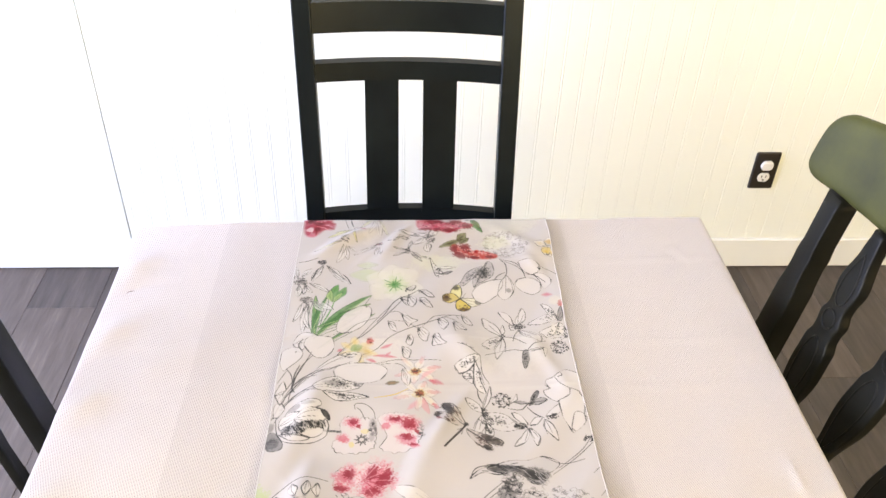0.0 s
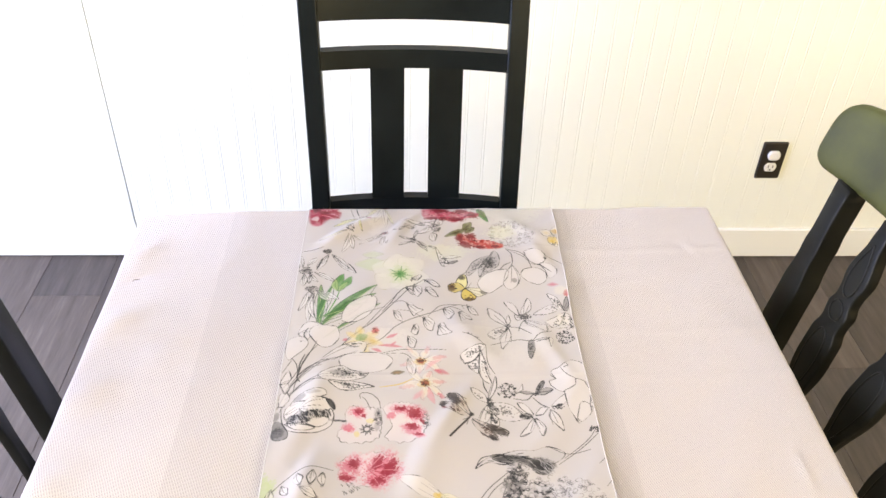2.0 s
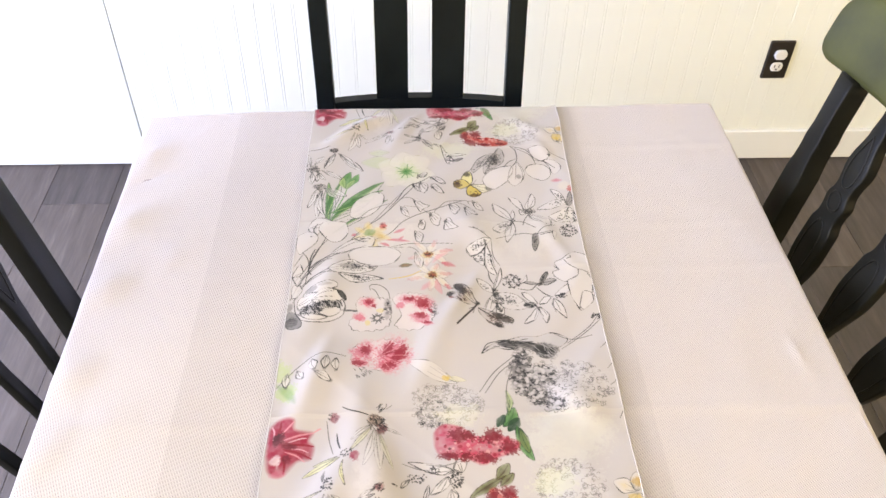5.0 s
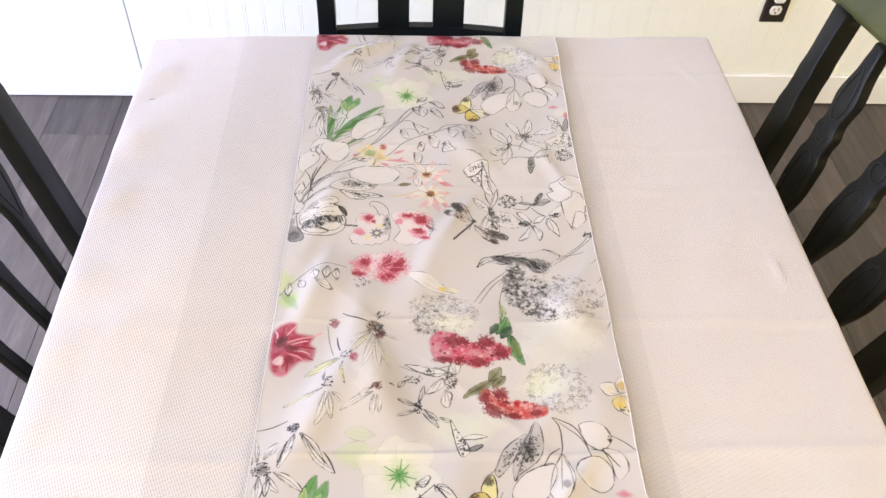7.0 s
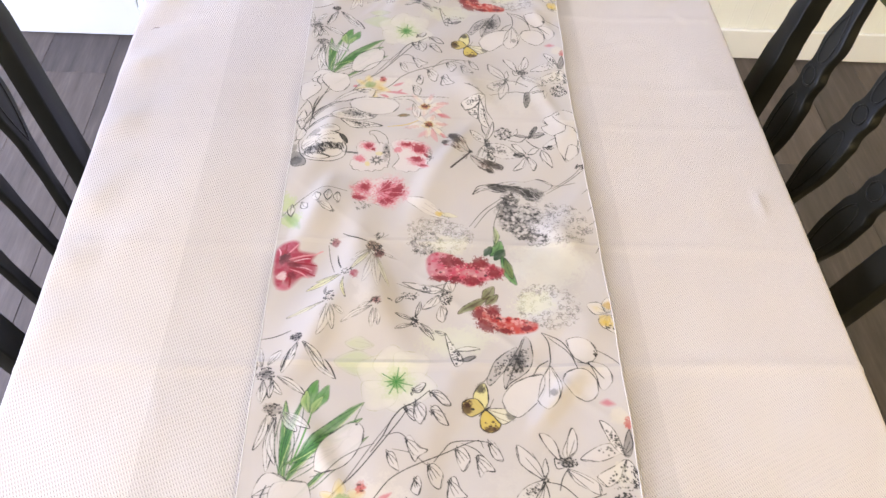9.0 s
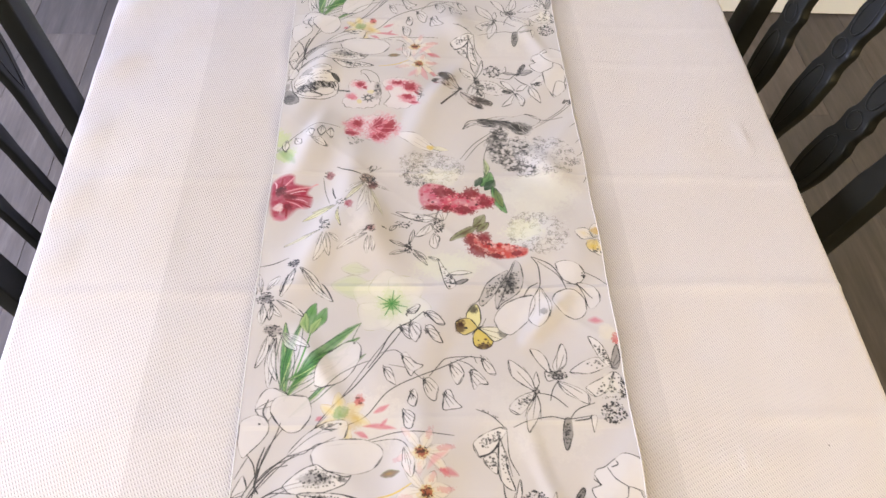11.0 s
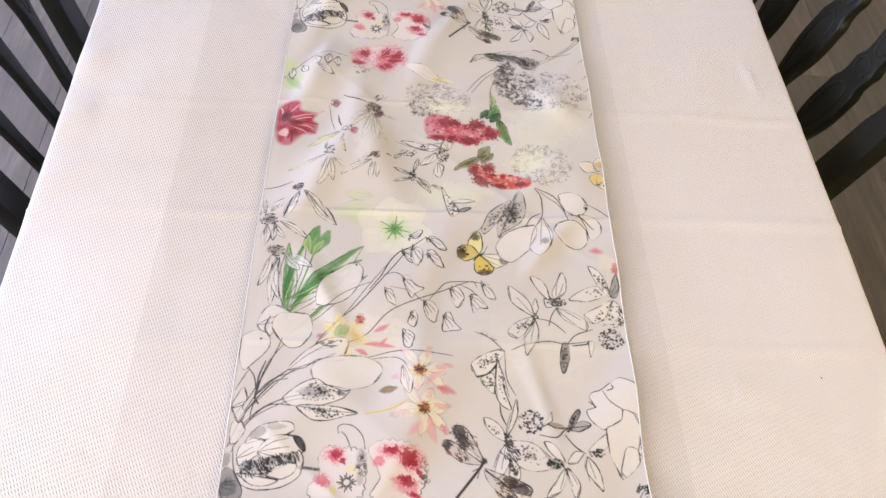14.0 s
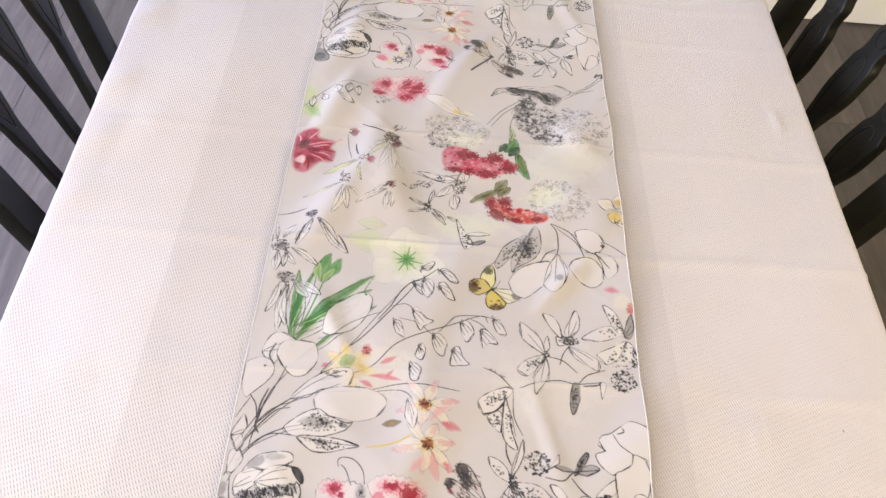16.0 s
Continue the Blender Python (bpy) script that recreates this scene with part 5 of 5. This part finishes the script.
outlined([(139, 1038), (149, 1051), (151, 1070), (142, 1060), (136, 1049)], FRUIT, 0.75, 0.9, 0.9, veins=3)
# large white petals by the edge
outlined([(147, 982), (150, 973), (159, 970), (169, 963), (178, 958), (189, 962), (197, 969), (199, 999), (188, 995), (178, 992), (176, 1001), (167, 1007), (158, 1012), (147, 1002), (144, 991), (153, 988)], FRUIT, 0.97, 0.9, 0.8)
outlined([(160, 1012), (168, 1007), (176, 1001), (178, 992), (189, 997), (195, 1010), (193, 1032), (181, 1048), (171, 1059), (166, 1048), (161, 1035)], FRUIT, 0.97, 0.9, 0.8)
outlined([(176, 1032), (182, 1028), (189, 1032), (189, 1043), (181, 1052), (174, 1057), (170, 1052)], FRUIT, 0.97, 0.9, 0.8)
F.line([(161, 971), (167, 983), (178, 992)], 0.84, INK, 0.8)
F.line([(170, 965), (171, 969), (165, 971)], 1.34, INK, 0.8)
F.line([(148, 978), (152, 988)], 1.34, INK, 0.7)
F.wash((194, 1025), 2.8, 7.8, INK, 0.75)
F.wash((195, 1038), 2.7, 4.9, INK, 0.75)
F.line([(189, 998), (194, 1012), (189, 1032)], 1.00, INK, 0.8)
F.hatch((187, 1070), 6.2, 4.1, 24, INK, 0.7, -0.6, 156, 1.2, 1.4)
# dragonfly
for i, form in enumerate(([(43, 1043), (33, 1033), (20, 1021), (15, 1012), (19, 1007), (28, 1011), (36, 1025)], [(42, 1045), (26, 1044), (13, 1036), (6, 1026), (8, 1021), (18, 1025), (31, 1036)], [(43, 1049), (58, 1055), (76, 1062), (85, 1068), (82, 1074), (69, 1071), (53, 1060)], [(43, 1051), (47, 1064), (58, 1075), (71, 1082), (70, 1075), (59, 1063)])):
    outlined(form, (0.52, 0.46, 0.42), 0.6, 0.95, 1.1)
    F.hatch((sum(p[0] for p in form) / len(form), sum(p[1] for p in form) / len(form)), 9, 6, 16, BROWN, 0.6, (0.9, 0.6, 0.4, 0.8)[i], 165 + i, 0.7, 1.3)
for c, ru, rv, t in (((21, 1013), 9.2, 6.8, 0.9), ((23, 1021), 5.5, 8.9, -0.6), ((10, 1026), 5.5, 5.8, 0.5), ((75, 1068), 11.7, 5.5, 0.4), ((64, 1061), 8.0, 3.5, 0.4), ((66, 1078), 6.5, 4.1, 0.5)):
    F.wash(c, ru, rv, (0.030, 0.018, 0.014), 0.85, t, 0.4, 0.3)
F.wash((10, 1033), 4.1, 2.2, (0.30, 0.04, 0.05), 0.6, 0.7)
F.dots((23, 1040), 4.1, 2.7, 14, 1.50, BROWN, 0.8, 0.4, 161)
F.dots((58, 1066), 5.9, 2.6, 16, 1.50, BROWN, 0.8, 0.5, 162)
F.line([(43, 1042), (38, 1050), (27, 1064), (16, 1078)], 3.01, (0.05, 0.03, 0.025), 0.95, False, 0.2)
F.wash((43, 1042), 3.0, 3.2, INK, 0.95)
F.line([(39, 1048), (32, 1052)], 0.68, INK, 0.8)
F.line([(38, 1053), (36, 1059)], 0.68, INK, 0.8)


def printed(u, v):
    """Colour of the print at u, v in metres, by the four nearest cells."""
    x = np.clip((u * 1000 + 194) / STEP, 0, F.w - 1.001)
    y = (v * 1000 / STEP) % F.h
    ix, iy = x.astype(int), y.astype(int)
    fx, fy = (x - ix)[:, None], (y - iy)[:, None]
    a, b = iy % F.h, (iy + 1) % F.h
    out = (F.c[a, ix] * (1 - fx) + F.c[a, ix + 1] * fx) * (1 - fy) + (F.c[b, ix] * (1 - fx) + F.c[b, ix + 1] * fx) * fy
    deep = 0.6 * (np.clip(out, 0.004, 1) / 0.6) ** 1.3
    return np.clip(deep * 0.715, 0.005, 0.8)

# ---- the printed runner ----
RUN_HALF, PERIOD = 0.194, 0.616


def runner_middle(y):
    return -0.0015 + 0.0175 * y


def runner_surface(s, u):
    """Points of the satin strip: s along it from the table's end, u across."""
    U, S = np.meshgrid(u, s)
    r = 0.012
    # the bend over the table's end: s is the length from the edge
    bend = r - 0.011
    arc = np.clip((bend - S) / r, 0, math.pi / 2)
    hang = np.maximum(0, bend - S - r * math.pi / 2)
    Y = np.where(S > bend, -S, -bend + r * np.sin(arc)) + 0.006
    Z = np.where(S > bend, 0.0, -r * (1 - np.cos(arc)) - hang)
    edge = np.abs(U) / RUN_HALF
    X = U + runner_middle(Y) + 0.0012 * np.sin(S * 9.0 + 1.0) * np.sign(U) * edge**4 + 0.0005 * np.sin(S * 47.0) * edge**8 * (U > 0)
    X += edge**4 * (U > 0) * (-0.004 * np.exp(-(((S - 0.27) / 0.13) ** 2)))
    flat = np.clip((S - 0.0) / 0.03, 0, 1)
    wave = 0.0013 * np.sin(U * 31 + 4.2 * np.sin(S * 6.1)) * np.sin(S * 17 + U * 9) + 0.0009 * np.sin(S * 41 + U * 23 + 1.3 * np.sin(U * 40))
    wave += 0.0022 * np.exp(-(((U - 0.10 - 0.25 * (S - 0.98)) / 0.012) ** 2) - ((S - 0.98) / 0.05) ** 2)
    wave += 0.0050 * np.exp(-(((U + 0.085) / 0.028) ** 2) - ((S - 0.67) / 0.05) ** 2)
    wave += 0.0018 * np.exp(-(((U - 0.150) / 0.030) ** 2) - ((S - 0.62) / 0.09) ** 2)
    for cu, cs, ln in ((-0.14, 0.07, 0.8), (-0.10, 0.04, 0.9), (0.15, 0.06, -0.7), (0.17, 0.13, -0.5), (-0.05, 0.06, 0.4), (0.02, 0.42, 0.5), (0.16, 0.33, -0.4), (-0.15, 0.52, 0.3), (0.12, 0.80, 0.7), (-0.12, 0.86, -0.5)):
        d = (U - cu) * math.cos(ln) + (S - cs) * math.sin(ln)
        e = -(U - cu) * math.sin(ln) + (S - cs) * math.cos(ln)
        wave += 0.0034 * (1 - edge**6) * np.exp(-((d / 0.012) ** 2) - (e / 0.05) ** 2)
    for cu, cs, ln, am in ((-0.13, 0.70, 0.35, 0.0035), (-0.07, 0.66, -0.3, 0.003), (-0.15, 0.55, 0.5, 0.003), (-0.10, 0.60, 0.1, 0.0025), (0.15, 0.58, -0.8, 0.003), (0.12, 0.70, 0.6, 0.002), (-0.02, 0.50, 0.3, 0.002), (-0.15, 0.40, 0.2, 0.003), (0.05, 0.30, -0.5, 0.002), (-0.02, 0.93, 0.2, 0.002)):
        d = (U - cu) * math.cos(ln) + (S - cs) * math.sin(ln)
        e = -(U - cu) * math.sin(ln) + (S - cs) * math.cos(ln)
        wave += 1.35 * am * (1 - edge**6) * np.exp(-((d / 0.018) ** 2) - (e / 0.06) ** 2)
    fold = 1 - np.sqrt(np.sin(U * 19 + S * 8 + 1.9 * np.sin(S * 11 + U * 9) + 0.5) ** 2 + 0.03)
    wave += 0.0021 * fold**4 * (0.5 + 0.5 * np.sin(S * 7 + U * 13 + 1.0)) * (1 - edge**6)
    fold = 1 - np.sqrt(np.sin(U * 13 - S * 10 + 1.7 * np.sin(S * 14 - U * 11)) ** 2 + 0.03)
    wave += 0.0018 * fold**4 * (0.5 + 0.5 * np.sin(S * 9 - U * 10 + 3.0)) * (1 - edge**6)
    base = np.array([[cloth_height(float(a), float(b)) for a in np.linspace(-0.24, 0.22, 24)] for b in np.linspace(0.0, -1.5, 301)])
    gy = np.clip((-Y) / 1.5 * 300, 0, 299.999)
    gx = np.clip((X + 0.24) / 0.46 * 23, 0, 22.999)
    iy, ix = gy.astype(int), gx.astype(int)
    fy, fx = gy - iy, gx - ix
    low = (base[iy, ix] * (1 - fx) + base[iy, ix + 1] * fx) * (1 - fy) + (base[iy + 1, ix] * (1 - fx) + base[iy + 1, ix + 1] * fx) * fy
    lift = low * 0.45 + wave * 1.9
    floor_z = low - 0.0030
    lift = floor_z + 0.5 * (lift - floor_z + np.sqrt((lift - floor_z) ** 2 + 0.0012**2))
    Z = Z + TABLE_Z + 0.0056 + flat * lift - 0.0006 * edge**60 * (U < 0) + 0.0035 * edge**6 * (U > 0)
    return U, S, np.stack([X, Y, Z], -1).reshape(-1, 3).astype(np.float32)


def grid_mesh(name, co, m, n, material):
    j, i = np.meshgrid(np.arange(m - 1), np.arange(n - 1), indexing="ij")
    a = (j * n + i).ravel()
    quads = np.stack([a, a + n, a + n + 1, a + 1], -1).astype(np.int32)
    me = bpy.data.meshes.new(name)
    me.vertices.add(len(co))
    me.vertices.foreach_set("co", co.ravel())
    me.loops.add(quads.size)
    me.loops.foreach_set("vertex_index", quads.ravel())
    me.polygons.add(len(quads))
    me.polygons.foreach_set("loop_start", np.arange(0, quads.size, 4, dtype=np.int32))
    me.polygons.foreach_set("use_smooth", np.ones(len(quads), dtype=bool))
    me.update(calc_edges=True)
    me.materials.append(material)
    return me


def table_runner():
    """A long satin strip over the cloth, hanging over the north end, with a bound edge on either side."""
    s = np.array(list(np.arange(-0.16, -0.012, 0.01)) + list(np.arange(-0.012, 0.012, 0.002)) + list(np.arange(0.012, 0.44, 0.001)) + list(np.arange(0.44, 1.12, 0.00054)) + list(np.arange(1.12, 1.49, 0.01)))
    u = np.linspace(-RUN_HALF, RUN_HALF, 721)
    U, S, co = runner_surface(s, u)
    me = grid_mesh("table_runner", co, len(s), len(u), PRINT)
    ink = me.color_attributes.new("Print", "FLOAT_COLOR", "POINT")
    rgb = printed(U.ravel(), S.ravel())
    ink.data.foreach_set("color", np.concatenate([rgb, np.ones((len(rgb), 1))], 1).astype(np.float32).ravel())
    root = tagged(new("table_runner", me), "white satin runner printed with flowers and butterflies", "table runner")
    s2 = np.concatenate([np.arange(-0.16, -0.012, 0.01), np.arange(-0.012, 0.012, 0.002), np.arange(0.012, 1.49, 0.004)])
    for side in (-1, 1):
        across = np.linspace(-0.0006, 0.0006, 5)
        _, _, edge = runner_surface(s2, side * (RUN_HALF - 0.0008) + across)
        edge = edge.reshape(len(s2), 5, 3)
        edge[:, :, 2] += 0.0006 * np.cos(np.linspace(-1.4, 1.4, 5))[None] + 0.0001
        hem = new("hem", grid_mesh("hem", np.ascontiguousarray(edge.reshape(-1, 3)), len(s2), 5, HEM))
        hem.parent = root
        hem["label"] = "narrow white stitched hem"
    return root


runner = table_runner()

# ---- chairs ----


def rounded_rect(cx, cy, hx, hy, z, r=0.004):
    """Ring of points: a rectangle with rounded corners."""
    out = []
    for sx, sy, a0 in ((1, -1, -90), (1, 1, 0), (-1, 1, 90), (-1, -1, 180)):
        for k in range(4):
            a = radians(a0 + 30 * k)
            out.append((cx + sx * (hx - r) + r * math.cos(a), cy + sy * (hy - r) + r * math.sin(a), z))
    return out


def lean(z):
    """How far a side chair's back stands behind the seat's rear edge at height z."""
    return 0.22 * max(0.0, z - 0.45) + (0.12 * (0.45 - z) if z < 0.45 else 0.0)


SPLAT = [(0.50, 0.010), (0.56, 0.0095), (0.61, 0.0125), (0.705, 0.0285), (0.745, 0.0275), (0.762, 0.0215), (0.770, 0.0215), (0.788, 0.0245), (0.805, 0.0185), (0.812, 0.0190), (0.840, 0.0240), (0.890, 0.0140), (0.915, 0.0110), (0.96, 0.0105)]
POST = [(0.0, 0.020), (0.45, 0.024), (0.66, 0.0235), (0.77, 0.0225), (0.792, 0.017), (0.815, 0.0195), (0.84, 0.0165), (0.95, 0.0175)]


def splat_ring(kind, cx):
    """Outline of a carved teardrop or disc on a splat, as points in x and z."""
    out = []
    for i in range(28):
        a = i * math.tau / 28
        if kind == "disc":
            out.append((cx + 0.0135 * math.cos(a), 0.788 + 0.0135 * math.sin(a)))
        elif kind == "upper":
            s = math.sin(a / 2)
            out.append((cx + 0.0175 * math.sin(a) * s, 0.811 + 0.078 * (1 + math.cos(a)) / 2))
        else:
            s = math.sin(a / 2)
            out.append((cx + 0.0205 * math.sin(a) * s, 0.757 - 0.13 * (1 + math.cos(a)) / 2))
    return out


def side_chair(name, m, label, south):
    """Country chair: broad crest, shaped posts, three pierced and carved splats, plank seat, turned legs. x across, y to the front."""
    root = tagged(empty(name, m), label, "chair", group="side chairs at the table")
    # crest, bowed to the back and arched on top
    rows = []
    for i in range(41):
        u = math.sin(math.pi / 2 * (-1 + i / 20))
        x = 0.298 * u
        bow = -0.03 * (1 - u * u)
        end = max(0.0, (abs(u) - 0.92) / 0.08)
        cut = 1 - math.sqrt(max(0.0, 1 - end * end))
        top = 1.006 + 0.036 * (1 - u * u) - 0.020 * cut
        low = 0.907 + 0.010 * (1 - u * u) + 0.016 * cut
        mid, half = (top + low) / 2, (top - low) / 2
        ring = []
        for k in range(20):
            a = k * math.tau / 20
            c, s = math.cos(a), math.sin(a)
            dz = half * math.copysign(abs(s) ** 0.45, s)
            dy = 0.0125 * math.copysign(abs(c) ** 0.6, c)
            z = mid + dz
            ring.append((x, bow + dy - lean(z), z))
        rows.append(ring)
    part("crest_rail", loft_bm(rows), CREST, root, "broad worn black crest rail with reflected olive tint painted in", smooth=True)
    for side in (-1, 1):
        rows = []
        for i in range(49):
            z = 0.916 * i / 48
            w = smooth_at(POST, z)
            d = 0.0165 if z > 0.45 else 0.019
            cx = side * (0.179 + 0.012 * (side * south > 0) + 0.046 * max(0.0, z - 0.45) / 0.5)
            rows.append(rounded_rect(cx, -lean(z) - 0.013, w, d, z, 0.003))
        part("post", loft_bm(rows), BLACK_WORN, root, smooth=True)
    for k in (-1, 0, 1):
        rise = 0.02 * (1 - k * k)
        gap = 0.098 if k * south < 0 else 0.113

        def bow(z):
            return -(0.006 + 0.025 * (1 - k * k)) * max(0.0, (z - 0.47) / 0.48)

        rows = []
        for i in range(81):
            z = 0.465 + (0.92 - 0.465) * i / 80
            w = smooth_at(SPLAT, z - rise)
            cx = k * (gap + 0.1 * (z - 0.66))
            rows.append(rounded_rect(cx, bow(z) - lean(z) - 0.0086, w, 0.0085, z, 0.003))
        splat = part("splat", loft_bm(rows), BLACK_WORN, root, smooth=True)
        for kind in ("lower", "disc", "upper"):
            pts = []
            for x, z in splat_ring(kind, 0.0):
                z += rise
                cx = k * (gap + 0.1 * (z - 0.66))
                pts.append((cx + x, bow(z) - lean(z), z))
            part("carved_ring", tube_bm(pts, 0.0013, 6, closed=True), BLACK_WORN, splat, smooth=True)
    # rear seat rail under the splats, seat and legs
    part("back_rail", box_bm(-0.17, -0.018, 0.44, 0.17, 0.010, 0.475, 0.004), BLACK_WORN, root)
    rows = []
    for i in range(9):
        v = i / 8
        w = 0.215 + 0.02 * v
        y = -0.02 + 0.43 * v
        dip = 0.008 * math.sin(v * math.pi)
        rows.append([(-w, y, 0.43), (w, y, 0.43), (w, y, 0.455), (w * 0.6, y, 0.462 - dip), (0, y, 0.464 - dip * 0.6), (-w * 0.6, y, 0.462 - dip), (-w, y, 0.455)])
    part("seat", loft_bm(rows), BLACK_WORN, root)
    for side in (-1, 1):
        pts = [(side * (0.19 + 0.02 * (1 - i / 12)), 0.37 + 0.02 * (1 - i / 12), 0.43 * i / 12) for i in range(13)]
        part("leg", tube_bm(pts, [0.014 + 0.007 * abs(math.sin(i * 0.9)) for i in range(13)], 10), BLACK_WORN, root, smooth=True)
        part("stretcher", tube_bm([(side * 0.2, -0.03, 0.2), (side * 0.205, 0.18, 0.2), (side * 0.205, 0.38, 0.2)], [0.008, 0.012, 0.008], 8), BLACK_WORN, root, smooth=True)
    part("stretcher", tube_bm([(-0.2, 0.38, 0.14), (0, 0.38, 0.14), (0.2, 0.38, 0.14)], [0.008, 0.013, 0.008], 8), BLACK_WORN, root, smooth=True)
    return root


def head_chair(m):
    """Plain ladder-back chair with two broad slats. x across, y to the front."""
    root = tagged(empty("head_chair", m), "black lacquered slat-back dining chair at the table's end", "chair")

    def back(z):
        return -(0.22 * (z - 0.45) + 0.05 * max(0.0, z - 0.9) ** 2)

    for side in (-1, 1):
        rows = []
        for i in range(31):
            z = 1.14 * i / 30
            y = back(z) if z > 0.45 else -0.16 * (0.45 - z)
            cx = side * 0.1655 + (0.011 * max(0.0, z - 0.72) / 0.4 if side > 0 else 0.0)
            rows.append(rounded_rect(cx, y - 0.011, 0.0155, 0.012 if z > 0.5 else 0.016, z, 0.0025))
        part("post", loft_bm(rows), BLACK, root)

    def rail(name, z0, z1, thick):
        rows = []
        for i in range(57):
            u = -1 + i / 28
            x = 0.157 * u + (0.011 * max(0.0, z1 - 0.72) / 0.4 * max(0.0, u))
            bow = -0.016 * (1 - u * u)
            rows.append([(x, bow + back(z0) - 0.004, z0), (x, bow + back(z1) - 0.004, z1), (x, bow + back(z1) - 0.004 - thick, z1 + 0.001), (x, bow + back(z0) - 0.004 - thick, z0 + 0.001)])
        part(name, loft_bm(rows), BLACK, root)

    rail("lower_rail", 0.652, 0.697, 0.016)
    rail("middle_rail", 0.922, 0.952, 0.016)
    rail("upper_rail", 0.999, 1.046, 0.016)
    rail("crest_rail", 1.088, 1.138, 0.018)
    for cx in (-0.050, 0.048):
        rows = []
        for i in range(9):
            z = 0.685 + (0.935 - 0.685) * i / 8
            bow = -0.0145
            w = 0.0278 + 0.0007 * i / 8
            rows.append([(cx - w, bow + back(z) - 0.005, z), (cx + w, bow + back(z) - 0.005, z), (cx + w, bow + back(z) - 0.017, z), (cx - w, bow + back(z) - 0.017, z)])
        part("slat", loft_bm(rows), BLACK, root)
    part("seat", box_bm(-0.20, -0.02, 0.43, 0.20, 0.38, 0.458, 0.008), BLACK, root)
    for sx in (-1, 1):
        part("leg", box_bm(sx * 0.175 - 0.018, 0.335, 0, sx * 0.175 + 0.018, 0.371, 0.43, 0.003), BLACK, root)
        part("stretcher", box_bm(sx * 0.172 - 0.009, -0.02, 0.2, sx * 0.172 + 0.009, 0.337, 0.225, 0.002), BLACK, root)
    part("stretcher", box_bm(-0.158, 0.344, 0.24, 0.158, 0.362, 0.265, 0.002), BLACK, root)
    return root


head_chair(pose(-0.024, 0.065, 0, 0, 0, 180))
side_chair("side_chair", pose(0.4675, -0.3785, 0, 0, 0, 92.5), "black painted carved-splat chair pushed in by the pale cloth", -1)
side_chair("side_chair", pose(-0.578, -0.370, 0, 0, 0, -90), "black painted carved-splat chair drawn back on dark planks", 1)

# ---- outlet on the panelled wall ----


def outlet(m):
    """Bronze cover plate with a blank rounded socket above and an open one below. x across, y out of the wall, z up, from the middle."""
    root = tagged(empty("wall_outlet", m), "dark bronze outlet plate with white sockets on the wall", "outlet")
    rows = []
    for w, h, y in ((0.0350, 0.0585, 0.0), (0.0350, 0.0585, 0.003), (0.0325, 0.056, 0.0062), (0.0300, 0.0535, 0.0066)):
        r = 0.003
        rows.append([(-w + r, y, -h), (w - r, y, -h), (w, y, -h + r), (w, y, h - r), (w - r, y, h), (-w + r, y, h), (-w, y, h - r), (-w, y, -h + r)])
    part("plate", loft_bm(rows), PLATE, root)
    for zc, blank in ((0.0195, True), (-0.0195, False)):
        rows = []
        for grow, y in ((0.0, 0.006), (0.0, 0.0078 + 0.005 * blank), (-0.003, 0.0088 + 0.006 * blank)):
            ring = []
            for k in range(24):
                a = k * math.tau / 24
                x = (0.0172 + grow) * math.cos(a)
                z = max(-0.0138 - grow, min(0.0138 + grow, (0.0172 + grow) * math.sin(a)))
                ring.append((x, y, zc + z))
            rows.append(ring)
        face = part("plug_cover" if blank else "socket", loft_bm(rows), WHITE_PLASTIC, root, "white plastic plug cover" if blank else "white socket with dark slots")
        if not blank:
            for x in (-0.0062, 0.0062):
                part("slot", box_bm(x - 0.0011, 0.0086, zc - 0.001, x + 0.0011, 0.0093, zc + 0.0075), DARK_SLOT, face)
            part("slot", box_bm(-0.0024, 0.0086, zc - 0.0098, 0.0024, 0.0093, zc - 0.005, 0.0003), DARK_SLOT, face)
    return root


outlet(pose(0.9875, NORTH, 0.341, 0, 0, 180))


def lint():
    """A tiny dark crumb left on the cloth."""
    bm = bmesh.new()
    bmesh.ops.create_icosphere(bm, subdivisions=2, radius=0.0008)
    for v in bm.verts:
        v.co.z *= 0.6
        v.co += v.co * 0.25 * noise.noise(v.co * 1500.0)
    ob = part("crumb", bm, PLATE)
    ob.matrix_world = pose(0.375, -0.943, TABLE_Z + cloth_height(0.375, -0.943) + 0.0005)
    return tagged(ob, "tiny dark crumb lying on the ivory cloth", "crumb")


lint()

# ---- floor planks ----
PLANK_W, PLANK_L = 0.187, 1.22
rng = random.Random(5)
plank_meshes = {}


def plank_mesh(length):
    key = round(length, 2)
    if key not in plank_meshes:
        bm = box_bm(0.0004, 0.0003, -0.012, PLANK_W - 0.0004, key - 0.0003, 0.0)
        top = [e for e in bm.edges if all(v.co.z > -0.001 for v in e.verts)]
        bmesh.ops.bevel(bm, geom=top, offset=0.0007, segments=1, affect="EDGES")
        ob_data = bpy.data.meshes.new("plank")
        bm.to_mesh(ob_data)
        bm.free()
        ob_data.materials.append(PLANK)
        plank_meshes[key] = ob_data
    return plank_meshes[key]


x = -0.877 - 9 * PLANK_W
while x < EAST + 0.1:
    y = SOUTH - rng.choice((0.2, 0.5, 0.8, 1.1))
    while y < NORTH + 0.01:
        y0, y1 = max(y, SOUTH), min(y + PLANK_L, NORTH + 0.0115)
        if y1 - y0 > 0.05:
            ob = new("plank", plank_mesh(y1 - y0))
            ob.parent = floor
            ob.location = (x, y0, 0)
        y += PLANK_L
    x += PLANK_W
